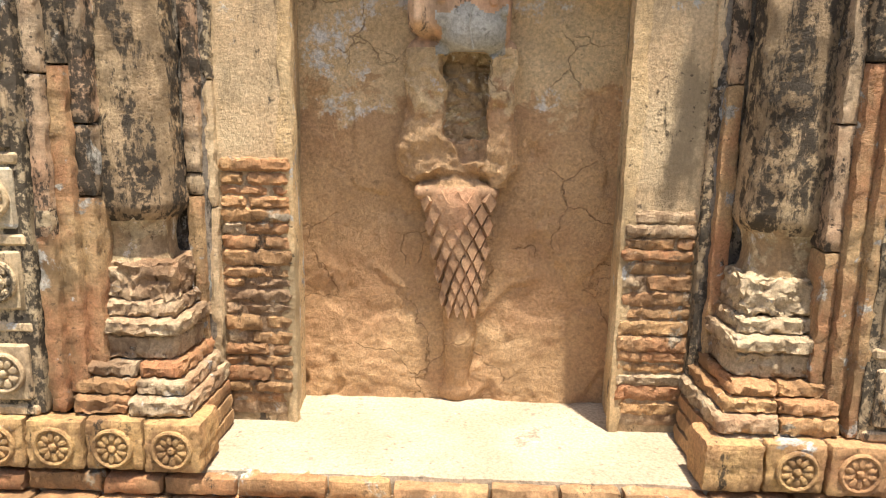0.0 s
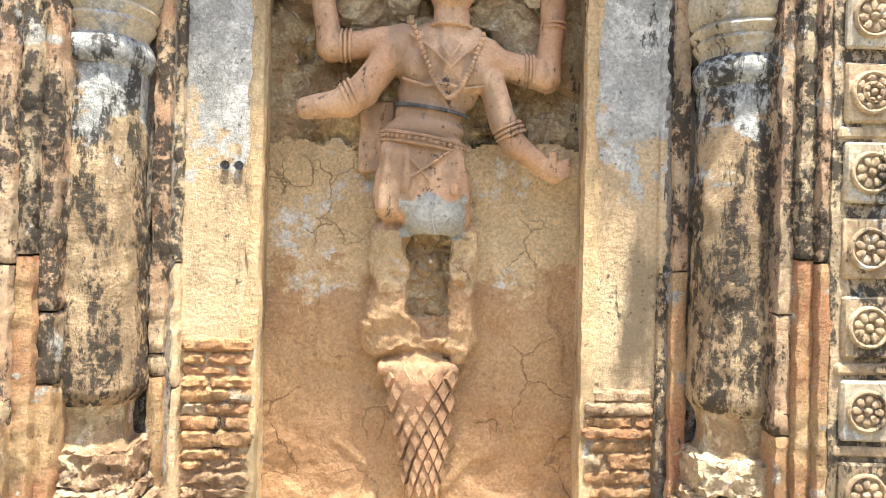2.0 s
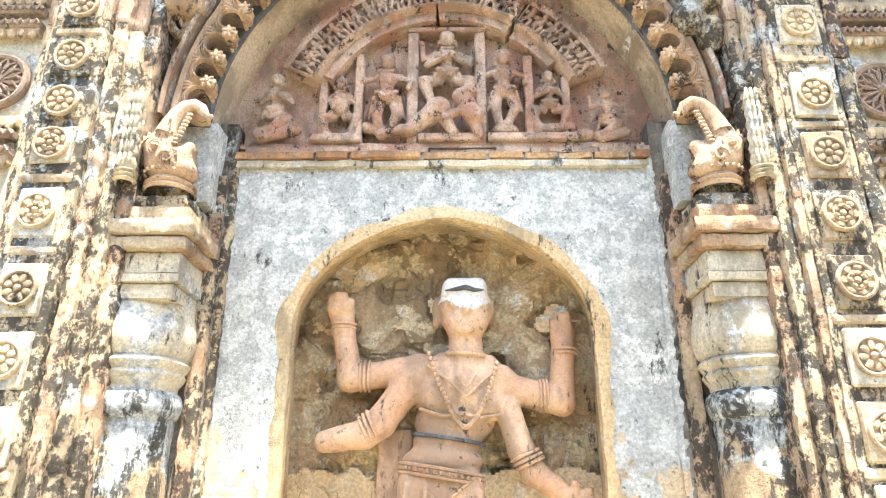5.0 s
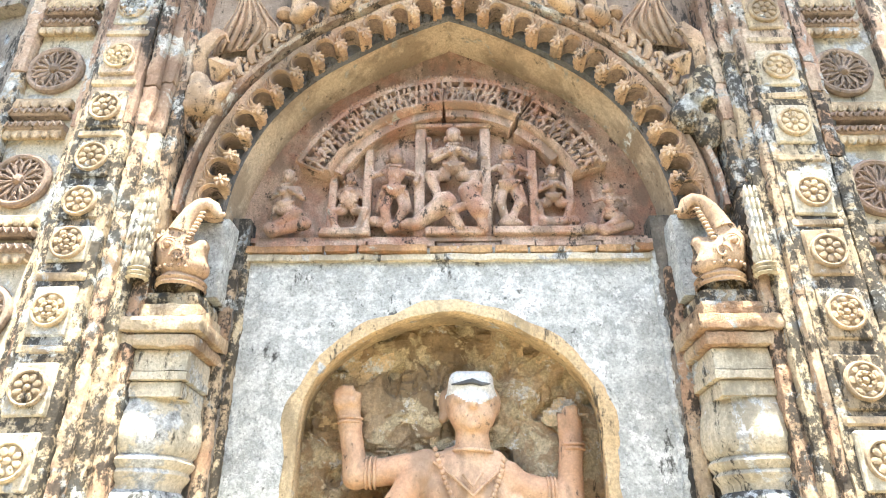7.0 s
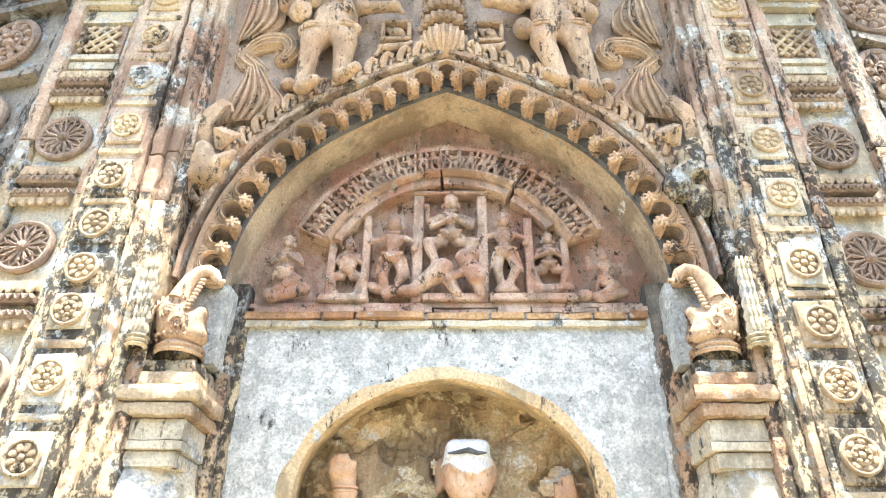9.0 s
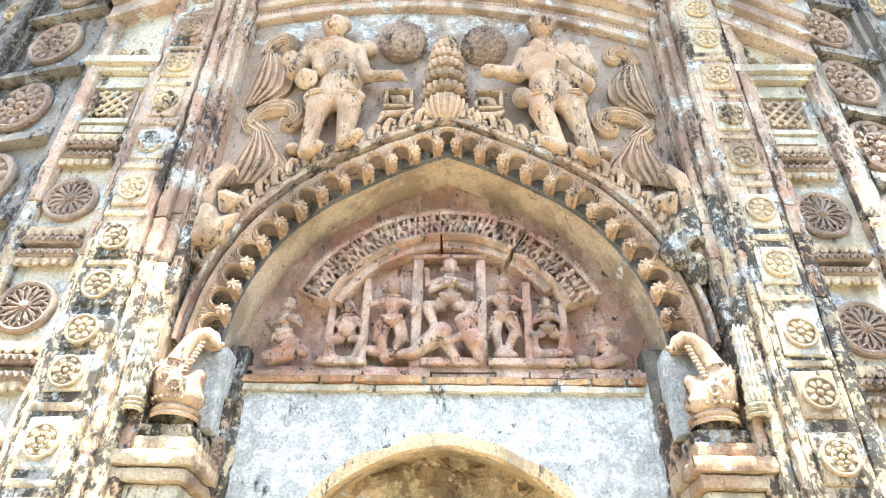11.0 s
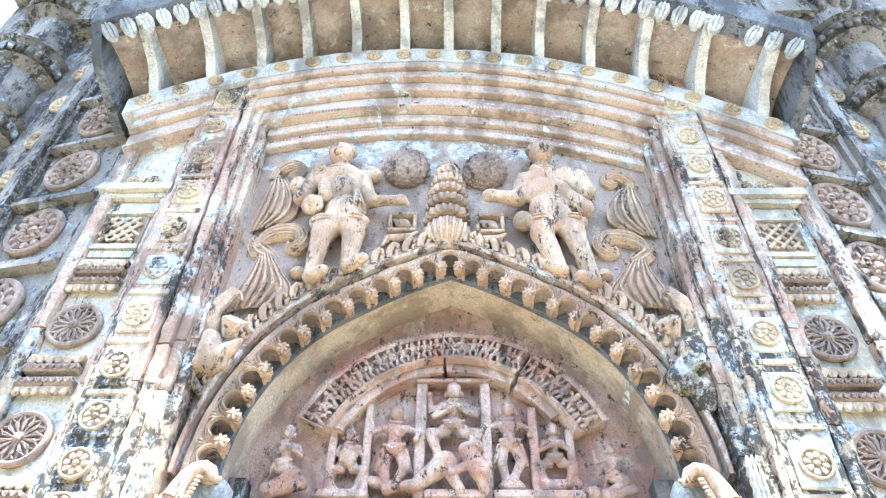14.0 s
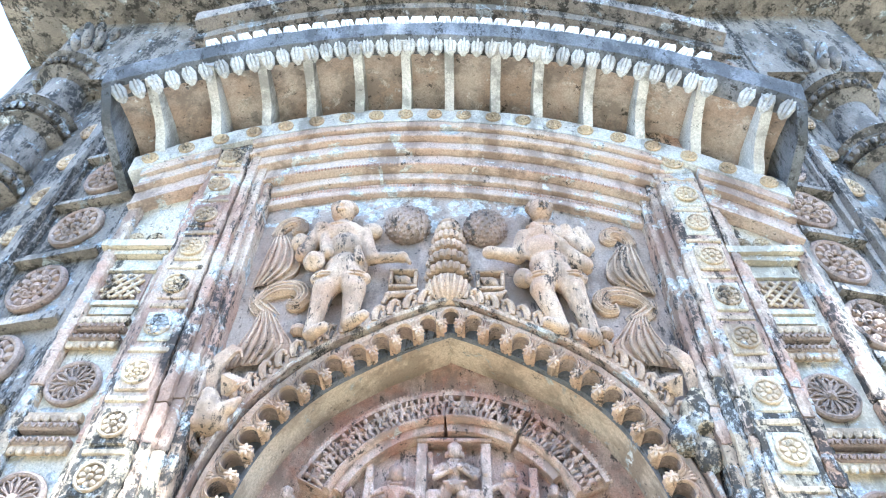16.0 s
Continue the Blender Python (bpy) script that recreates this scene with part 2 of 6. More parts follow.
class Geo:
    """Vertices and faces of one mesh."""

    def __init__(self):
        self.v, self.f, self.mi, self.slot = [], [], [], 0

    def add(self, vs, fs, m=None):
        n = len(self.v)
        self.v += [tuple(m @ Vector(p)) for p in vs] if m else [tuple(p) for p in vs]
        self.f += [tuple(i + n for i in q) for q in fs]
        self.mi += [self.slot] * len(fs)
        return self

    def grid(self, fn, nu, nv, m=None, closed=False):
        vs = [fn(i / nu, j / nv) for j in range(nv + 1) for i in range(nu + (0 if closed else 1))]
        w = nu if closed else nu + 1
        fs = [(j * w + i, j * w + (i + 1) % w, (j + 1) * w + (i + 1) % w, (j + 1) * w + i) for j in range(nv) for i in range(nu)]
        return self.add(vs, fs, m)

    def box(self, x0, x1, y0, y1, z0, z1, m=None, ch=0.0):
        """A box, its edges chamfered by ch."""
        if not ch:
            vs = [(x, y, z) for z in (z0, z1) for y in (y0, y1) for x in (x0, x1)]
            return self.add(vs, [(0, 2, 3, 1), (4, 5, 7, 6), (0, 1, 5, 4), (2, 6, 7, 3), (0, 4, 6, 2), (1, 3, 7, 5)], m)
        vs, fs = [], []
        key = {}
        for k, (X, Y, Z) in enumerate((x, y, z) for z in (0, 1) for y in (0, 1) for x in (0, 1)):
            cx, cy, cz = (x0, x1)[X], (y0, y1)[Y], (z0, z1)[Z]
            dx, dy, dz = ch * (1 - 2 * X), ch * (1 - 2 * Y), ch * (1 - 2 * Z)
            for a, p in enumerate(((cx, cy + dy, cz + dz), (cx + dx, cy, cz + dz), (cx + dx, cy + dy, cz))):
                key[X, Y, Z, a] = len(vs)
                vs.append(p)
            fs.append(tuple(key[X, Y, Z, a] for a in ((0, 1, 2) if (X + Y + Z) % 2 else (0, 2, 1))))
        for a in range(3):
            for s in (0, 1):
                q = []
                for b in ((0, 0), (1, 0), (1, 1), (0, 1)):
                    c = [0, 0, 0]
                    c[a], c[(a + 1) % 3], c[(a + 2) % 3] = s, b[0], b[1]
                    q.append(key[(*c, a)])
                fs.append(tuple(q if s else q[::-1]))
        for a in range(3):
            p, q = (a + 1) % 3, (a + 2) % 3
            for s in (0, 1):
                for t in (0, 1):
                    c0, c1 = [0, 0, 0], [0, 0, 0]
                    c0[p] = c1[p] = s
                    c0[q] = c1[q] = t
                    c1[a] = 1
                    f = (key[(*c0, p)], key[(*c1, p)], key[(*c1, q)], key[(*c0, q)])
                    fs.append(f if (s + t) % 2 else f[::-1])
        return self.add(vs, fs, m)

    def rough(self, x0, x1, y0, y1, z0, z1, seg=0.03, jit=0.004, f=14.0, back=False):
        """A box with worn, uneven faces: front, two sides, top and bottom."""
        nx, ny, nz = (max(1, round(d / seg)) for d in (x1 - x0, y1 - y0, z1 - z0))
        nx, ny, nz = min(nx, 60), min(ny, 20), min(nz, 160)

        def at(x, y, z):
            w = wob((x, y, z), jit, f)
            edge = sum((abs(x - x0) < 1e-6 or abs(x - x1) < 1e-6, abs(y - y0) < 1e-6, abs(z - z0) < 1e-6 or abs(z - z1) < 1e-6))
            pull = jit * 0.7 if edge > 1 else 0.0
            c = Vector(((x0 + x1) / 2 - x, (y0 + y1) / 2 - y, (z0 + z1) / 2 - z))
            c = Vector([math.copysign(1, q) if abs(q) > 1e-6 else 0 for q in c]) * pull
            return (x + w.x + c.x * 0.6, y + w.y + c.y, z + w.z * 0.8 + c.z * 0.6)
        L = lambda p, q, t: p + (q - p) * t
        self.grid(lambda u, v: at(L(x0, x1, u), y0, L(z0, z1, v)), nx, nz)
        self.grid(lambda u, v: at(x0, L(y1, y0, u), L(z0, z1, v)), ny, nz)
        self.grid(lambda u, v: at(x1, L(y0, y1, u), L(z0, z1, v)), ny, nz)
        self.grid(lambda u, v: at(L(x0, x1, u), L(y0, y1, v), z1), nx, ny)
        self.grid(lambda u, v: at(L(x0, x1, u), L(y1, y0, v), z0), nx, ny)
        if back:
            self.grid(lambda u, v: at(L(x1, x0, u), y1, L(z0, z1, v)), nx, nz)
        return self

    def lathe(self, prof, n=24, m=None, jit=0.0):
        """Profile of (radius, height) about z."""
        def fn(u, v):
            k = v * (len(prof) - 1)
            r, z = prof[round(k)]
            a = u * math.tau
            p = Vector((r * math.cos(a), r * math.sin(a), z))
            return p + wob(p + Vector((len(self.v) * 0.0, 0, 0)), jit, 14) if jit else p
        return self.grid(fn, n, len(prof) - 1, m, True)

    def ball(self, c, r, n=8, m=None):
        """An ellipsoid; r: a radius or three."""
        rx, ry, rz = (r, r, r) if isinstance(r, (int, float)) else r
        return self.grid(lambda u, v: (c[0] + rx * math.sin(math.pi * v) * math.cos(math.tau * u), c[1] + ry * math.sin(math.pi * v) * math.sin(math.tau * u),
                                       c[2] - rz * math.cos(math.pi * v)), n, max(4, n // 2), m, True)

    def tube(self, pts, r, n=8, m=None, squash=1.0):
        """A tube along points in the x-z plane or in space; r: one radius or one for each point. squash flattens it in y."""
        pts = [Vector(p) for p in pts]
        rs = r if isinstance(r, (list, tuple)) else [r] * len(pts)
        rings = []
        for i, p in enumerate(pts):
            d = (pts[min(i + 1, len(pts) - 1)] - pts[max(i - 1, 0)]).normalized()
            s = d.cross(Vector((0, 1, 0)))
            s = s.normalized() if s.length > 1e-4 else Vector((1, 0, 0))
            t = s.cross(d)
            rings.append([p + (s * math.cos(a) + t * math.sin(a) * squash) * rs[i] for a in (math.tau * k / n for k in range(n))])
        vs = [q for ring in rings for q in ring]
        fs = [(j * n + i, j * n + (i + 1) % n, (j + 1) * n + (i + 1) % n, (j + 1) * n + i) for j in range(len(pts) - 1) for i in range(n)]
        k = (len(pts) - 1) * n
        fs += [tuple(range(n))[::-1], tuple(k + i for i in range(n))]
        return self.add(vs, fs, m)

    def band(self, path, prof, m=None, close=False):
        """Sweeps a profile of (out, y) along a path of (x, z, nx, nz) in the wall's plane."""
        vs = [(x + nx * o, y, z + nz * o) for x, z, nx, nz in path for o, y in prof]
        n = len(prof)
        fs = []
        for j in range(len(path) - 1):
            for i in range(n - (0 if close else 1)):
                fs.append((j * n + i, j * n + (i + 1) % n, (j + 1) * n + (i + 1) % n, (j + 1) * n + i))
        if close:
            fs += [tuple(range(n)), tuple((len(path) - 1) * n + i for i in range(n))[::-1]]
        return self.add(vs, fs, m)

    def plate(self, poly, y0, y1, m=None, ch=0.0):
        """A flat shape of (x, z) points, from its front y0 to its back y1."""
        n = len(poly)
        cx, cz = sum(p[0] for p in poly) / n, sum(p[1] for p in poly) / n
        k = lambda p: (p[0] + (cx - p[0]) * ch, p[1] + (cz - p[1]) * ch)
        vs = [(k(p)[0], y0, k(p)[1]) for p in poly] + [(p[0], y0 + (y1 - y0) * 0.4 if ch else y0, p[1]) for p in poly] + [(p[0], y1, p[1]) for p in poly]
        vs.append((cx, y0 - (0.25 * ch * abs(y1 - y0) if ch else 0), cz))
        fs = [(i, (i + 1) % n, 3 * n) for i in range(n)]
        for r in (0, 1):
            fs += [(r * n + i, (r + 1) * n + i, (r + 1) * n + (i + 1) % n, r * n + (i + 1) % n) for i in range(n)]
        return self.add(vs, fs, m)

    def mesh(self, name, mats, smooth=True):
        me = bpy.data.meshes.new(name)
        me.from_pydata(self.v, [], self.f)
        for mt in (mats if isinstance(mats, (list, tuple)) else [mats]):
            me.materials.append(mt)
        if len(set(self.mi)) > 1:
            me.polygons.foreach_set("material_index", self.mi)
        bm = bmesh.new()
        bm.from_mesh(me)
        bmesh.ops.recalc_face_normals(bm, faces=bm.faces)
        if smooth:
            for f in bm.faces:
                f.smooth = True
            for e in bm.edges:
                if len(e.link_faces) == 2 and e.calc_face_angle(0) > 0.62:
                    e.smooth = False
        bm.to_mesh(me)
        bm.free()
        return me

    def ob(self, name, mats, parent=None, label="", category="", group="", kind="", smooth=True, m=None):
        o = new(name, self.mesh(name, mats, smooth))
        if parent:
            o.parent = parent
        if m:
            o.matrix_basis = m
        return tagged(o, label, category, group, kind)


def again(mesh, name, parent, m):
    """One more object on a mesh that is already there."""
    o = new(name, mesh)
    o.parent = parent
    o.matrix_basis = m
    return o


def hub(name, label="", category="", group="", kind="", m=None):
    o = new(name)
    o.empty_display_size = 0.1
    if m:
        o.matrix_basis = m
    return tagged(o, label, category, group, kind)


def blob(prims, h=0.006, k=0.015, rough=0.0, slots=None):
    """One smooth skin round capsules ('c', a, b, ra, rb), ellipsoids ('e', centre, radii) and boxes ('b', centre, half sizes, round)."""
    lo, hi = np.full(3, 1e9), np.full(3, -1e9)
    boxes = []
    cuts = [p[1:] for p in prims if p[0] == "-"]
    prims = [p for p in prims if p[0] != "-"]
    for p in prims:
        if p[0] == "c":
            a, b, r = np.array(p[1]), np.array(p[2]), max(p[3], p[4])
            l, u = np.minimum(a, b) - r, np.maximum(a, b) + r
        else:
            c, s = np.array(p[1]), np.array(p[2])
            l, u = c - s, c + s
        boxes.append((l - 2.5 * k, u + 2.5 * k))
        lo, hi = np.minimum(lo, l), np.maximum(hi, u)
    lo, hi = lo - 3 * h - k, hi + 3 * h + k
    n = np.ceil((hi - lo) / h).astype(int) + 1
    D = np.full(n, 1.0, np.float32)
    for p, (l, u) in zip(prims, boxes):
        i0 = np.clip(((l - lo) / h).astype(int) - 1, 0, n)
        i1 = np.clip(((u - lo) / h).astype(int) + 2, 0, n)
        sl = tuple(slice(a, b) for a, b in zip(i0, i1))
        g = np.stack(np.meshgrid(*(lo[i] + h * np.arange(i0[i], i1[i]) for i in range(3)), indexing="ij"), -1)
        if p[0] == "c":
            a, b = np.array(p[1]), np.array(p[2])
            ab = b - a
            t = np.clip(((g - a) @ ab) / max(1e-9, ab @ ab), 0, 1)
            d = np.linalg.norm(g - a - t[..., None] * ab, axis=-1) - (p[3] + (p[4] - p[3]) * t)
        elif p[0] == "e":
            s = np.array(p[2])
            q = np.linalg.norm((g - np.array(p[1])) / s, axis=-1)
            d = (q - 1) * s.min()
        else:
            q = np.abs(g - np.array(p[1])) - (np.array(p[2]) - p[3])
            d = np.linalg.norm(np.maximum(q, 0), axis=-1) + np.minimum(q.max(-1), 0) - p[3]
        o = D[sl]
        w = np.clip(0.5 + 0.5 * (o - d) / k, 0, 1)
        D[sl] = o * (1 - w) + d * w - k * w * (1 - w)
    for c, s, rr in cuts:
        g = np.stack(np.meshgrid(*(lo[i] + h * np.arange(n[i]) for i in range(3)), indexing="ij"), -1)
        q = np.abs(g - np.array(c)) - (np.array(s) - rr)
        D = np.maximum(D, -(np.linalg.norm(np.maximum(q, 0), axis=-1) + np.minimum(q.max(-1), 0) - rr)).astype(np.float32)
    inside = D < 0
    pos = np.zeros((*(n - 1), 3), np.float64)
    cnt = np.zeros(n - 1, np.int32)
    crossings = []
    for ax in range(3):
        s0, s1 = [slice(None)] * 3, [slice(None)] * 3
        s0[ax], s1[ax] = slice(0, -1), slice(1, None)
        x = np.argwhere(inside[tuple(s0)] != inside[tuple(s1)])
        x = x[np.all((x > 0) & (x < n - 1), axis=1)]
        d0 = D[tuple(x.T)]
        y = x.copy()
        y[:, ax] += 1
        d1 = D[tuple(y.T)]
        pt = x.astype(float)
        pt[:, ax] += d0 / (d0 - d1)
        b, c = (ax + 1) % 3, (ax + 2) % 3
        cells = []
        for db, dc in ((0, 0), (1, 0), (1, 1), (0, 1)):
            q = x.copy()
            q[:, b] -= db
            q[:, c] -= dc
            np.add.at(pos, tuple(q.T), pt)
            np.add.at(cnt, tuple(q.T), 1)
            cells.append(q)
        crossings.append((cells, d0 < 0))
    idx = np.full(n - 1, -1)
    live = np.argwhere(cnt > 0)
    idx[tuple(live.T)] = np.arange(len(live))
    vs = lo + h * pos[tuple(live.T)] / cnt[tuple(live.T)][:, None]
    fs = []
    for cells, flip in crossings:
        q = np.stack([idx[tuple(c.T)] for c in cells], 1)
        q[flip] = q[flip][:, ::-1]
        fs += [tuple(int(i) for i in r) for r in q[:, ::-1]]
    if rough:
        vs = [Vector(p) + wob(p, rough, 20) for p in vs]
    G = Geo()
    G.add(vs, fs)
    if slots:
        G.mi = [slots(sum((Vector(G.v[i]) for i in q), Vector()) / len(q)) for q in G.f]
    return G


def rosette(r=0.05, petals=8, kind="petal", depth=0.016):
    """A round flower in relief that faces -y, centred on its back."""
    G = Geo()
    turn = pose(0, 0, 0, 90)
    tor = lambda R, q: [(R + q * math.cos(a), q * math.sin(a) * 1.2 + depth * 0.4) for a in (math.tau * i / 8 for i in range(9))]
    G.lathe(tor(r * 0.9, r * 0.12), 28, turn)
    G.lathe([(r, 0), (r, depth * 0.35), (0.001, depth * 0.35)], 28, turn)
    for i in range(petals):
        a = math.tau * (i + 0.5) / petals
        m = Matrix.Rotation(a, 4, "Y")
        if kind == "petal":
            G.ball((0, -depth * 0.5, r * 0.53), (r * 1.25 / petals * 1.35, depth * 0.55, r * 0.26), 8, m)
        elif kind == "spoke":
            w = r * 2.2 / petals
            for s in (-1, 1):
                G.tube([(0, -depth * 0.5, r * 0.12), (s * w, -depth * 0.75, r * 0.52), (0, -depth * 0.5, r * 0.86)], r * 0.045, 5, m)
        else:
            G.ball((0, -depth * 0.5, r * 0.66), (r * 1.0 / petals * 1.9, depth * 0.6, r * 0.17), 6, m)
            G.ball((0, -depth * 0.7, r * 0.36), (r * 0.7 / petals * 1.7, depth * 0.6, r * 0.12), 6, m)
    if kind == "double":
        G.lathe(tor(r * 0.47, r * 0.05), 24, turn @ Matrix.Translation((0, 0, depth * 0.3)))
        for i in range(34):
            a = math.tau * i / 34
            G.ball((r * 0.95 * math.sin(a), -depth * 0.6, r * 0.95 * math.cos(a)), r * 0.055, 5)
    G.ball((0, -depth * 0.6, 0), (r * 0.2, depth * 0.7, r * 0.2), 10)
    for p in range(len(G.v)):
        w = wob(G.v[p], r * 0.025, 1.6 / r)
        G.v[p] = tuple(Vector(G.v[p]) + w)
    return G

# ---- ground, plinth and ledge ----
G = Geo()
G.grid(lambda u, v: ((u - 0.5) * 800, (v - 0.5) * 800, 0.0), 8, 8)
G.ob("ground", EARTH, label="dry bare earth round the temple", category="ground", kind="structure")

LZ = 0.573          # top of the ledge
G = Geo().rough(-2.6, 2.6, 1.345, 2.6, 0.0, LZ - 0.045, 0.06, 0.004)
G.ob("plinth", BASE, label="old brick and plaster plinth under the niche", category="plinth", kind="structure")
G = Geo().rough(-0.62, 0.65, 1.352, 1.86, LZ - 0.05, LZ, 0.02, 0.003, 10)
G.ob("ledge", LEDGE, label="sunlit pale plaster ledge in front of the niche", category="ledge", kind="structure")


# unseen plain walls, added round the viewer to block low sky light
G = Geo()
G.rough(-9, 9, -7.5, -7.0, 0, 4.6, 0.6, 0.02, back=True)
for sx_ in (-9.4, 9.0):
    G.rough(sx_, sx_ + 0.4, -7.2, 5.0, 0, 3.6, 0.6, 0.02, back=True)
SKY_BLOCK = G
# ---- the niche wall with its arched opening ----
NW, SPRING, APEX = 0.415, 2.17, 2.500
FY, BY = 1.62, 1.80


def half(z):
    """Half the width of the niche's opening at a height."""
    if z <= SPRING:
        return NW
    return NW * max(0.0, 1 - min(1.0, (z - SPRING) / (APEX - SPRING)) ** 2.05) ** 0.63


zs = [LZ + (SPRING - LZ) * i / 70 for i in range(70)] + [SPRING + (APEX - SPRING) * (1 - (1 - i / 26) ** 1.7) for i in range(27)]


def face(x, y, z, s=0.004):
    w = wob((x, y, z), s, 6)
    return (x, y + w.y + 0.4 * wob((x, y, z), s, 30).y, z)


WX0, WX1, WTOP = -0.60, 0.625, 2.70
G = Geo()
for side in (-1, 1):
    out = WX0 if side < 0 else WX1
    vs = [face(out + (AX + side * half(z) - out) * i / 8, FY + (0.004 if z < 1.22 and 0 < i < 8 else 0), z) for z in zs for i in range(9)]
    G.add(vs, [(j * 9 + i, j * 9 + i + 1, j * 9 + i + 10, j * 9 + i + 9) for j in range(len(zs) - 1) for i in range(8)])
G.grid(lambda u, v: face(WX0 + (WX1 - WX0) * u, FY, APEX + (WTOP - APEX) * v), 40, 8)
G.ob("wall_niche", SURROUND, label="weathered wall round the niche, grey limewash over ochre plaster", category="wall", kind="structure")

outline = [(AX - half(z), z) for z in zs] + [(AX + half(z), z) for z in zs[-2::-1]]
G = Geo()
ny = 8
vs = []
for x, z in outline:
    for j in range(ny + 1):
        t = j / ny
        x2 = x + (0.02 * (1 if x > AX else -1) * t if abs(x - AX) > 0.05 else 0)
        z2 = z + (0.02 * t if z > SPRING else 0)
        w = wob((x, FY + t, z), 0.004, 7)
        vs.append((x2 + w.x, FY - 0.002 + (BY - FY + 0.01) * t, z2 + w.z))
G.add(vs, [(j * (ny + 1) + i, j * (ny + 1) + i + 1, (j + 1) * (ny + 1) + i + 1, (j + 1) * (ny + 1) + i) for j in range(len(outline) - 1) for i in range(ny)])
G.ob("niche_reveal", RIM, label="ochre plastered sides and curved head of the niche", category="niche reveal", kind="structure")


def back_y(x, z):
    """The uneven back of the niche: hand-laid plaster with flaked edges, bare above the shoulders."""
    y = BY + 0.014 * noise.noise(Vector((x * 4, 3.0, z * 4))) + 0.006 * noise.noise(Vector((x * 13, 1.0, z * 13))) + 0.003 * noise.noise(Vector((x * 45, 1.0, z * 45)))
    n = noise.noise(Vector((x * 5.5, 7.0, z * 4.0))) + 0.5 * noise.noise(Vector((x * 14, 7.0, z * 12)))
    y += 0.009 * min(1.0, max(0.0, (n - 0.22) * 9))
    return y


G = Geo()
NXB, NZB = 150, 310
G.grid(lambda u, v: (-0.45 + 0.95 * u, back_y(-0.45 + 0.95 * u, 0.5 + 2.05 * v), 0.5 + 2.05 * v), NXB, NZB)


def kept(q):
    """Where the plaster still clings: up to the shoulders with a torn edge, and in scraps under the arch."""
    x, y, z = G.v[q[0]]
    edge = 1.80 + 0.05 * noise.noise(Vector((x * 7, 1, 2))) + 0.03 * noise.noise(Vector((x * 23, 1, 5)))
    scrap = noise.noise(Vector((x * 6, 4, z * 6))) + 0.5 * noise.noise(Vector((x * 17, 4, z * 17)))
    return z < edge or (scrap > 0.42 - 0.6 * max(0, z - 2.3)) and z > 1.95


G.f = [q for q in G.f if kept(q)]
G.mi = [0] * len(G.f)
G.ob("niche_back", NICHE, label="ochre plastered back of the niche with cracks and flaked patches", category="wall", kind="structure")
G = Geo()


def bare_y(x, z):
    """Broken masonry: skins of old plaster flaked off in layers, with a few deep holes."""
    w = wob((x, 0, z), 0.06, 6)
    q = Vector(((x + w.x) * 5.0, 2.0, (z + w.z) * 6.0))
    n = noise.noise(q) + 0.5 * noise.noise(q * 2.3) + 0.28 * noise.noise(q * 5.1)
    y = BY + 0.022
    for k, edge in enumerate((-0.25, 0.02, 0.28)):
        y -= 0.009 * min(1.0, max(0.0, (n - edge) * 22))
    h = noise.noise(Vector((x * 9 + 4, 8, z * 9)))
    y += 0.030 * min(1.0, max(0.0, (h - 0.42) * 9))
    return y + 0.006 * noise.noise(Vector((x * 28, 0, z * 28))) + 0.004 * noise.noise(Vector((x * 75, 0, z * 75)))


G.grid(lambda u, v: (-0.46 + 0.97 * u, bare_y(-0.46 + 0.97 * u, 1.78 + 0.82 * v), 1.78 + 0.82 * v), 190, 160)
G.ob("niche_masonry", RUBBLE, label="bare broken masonry in the head of the niche", category="wall", kind="structure")

# a thin plaster rim round the opening
path = []
for i, (x, z) in enumerate(outline):
    a, b = outline[max(0, i - 1)], outline[min(len(outline) - 1, i + 1)]
    d = Vector((b[0] - a[0], b[1] - a[1])).normalized()
    w = 0.032 + 0.020 * noise.noise(Vector((x * 8, z * 8, 2)))
    path.append((x, z, -d.y * w / 0.05, d.x * w / 0.05))
G = Geo().band(path, [(-0.012, FY + 0.02), (-0.006, FY - 0.004), (0.0, FY - 0.004), (0.02, FY - 0.005), (0.04, FY - 0.004), (0.05, FY - 0.002), (0.05, FY + 0.004)])
G.v = [tuple(Vector(p) + wob(p, 0.004, 16)) for p in G.v]
G.ob("niche_rim", RIM, label="chipped ochre plaster rim of the niche arch", category="trim", kind="structure")

# ---- main walls behind the ornament ----
G = Geo()
for a, b in ((-1.36, WX0), (WX1, 1.36)):
    G.rough(a, b, 1.60, 2.2, LZ - 0.05, 2.80, 0.05, 0.004)
G.rough(-0.62, 0.64, 1.9, 2.2, LZ - 0.05, 2.80, 0.2, 0.0)
G.ob("wall_front", OUTER, label="old lichened wall behind the columns", category="wall", kind="structure")

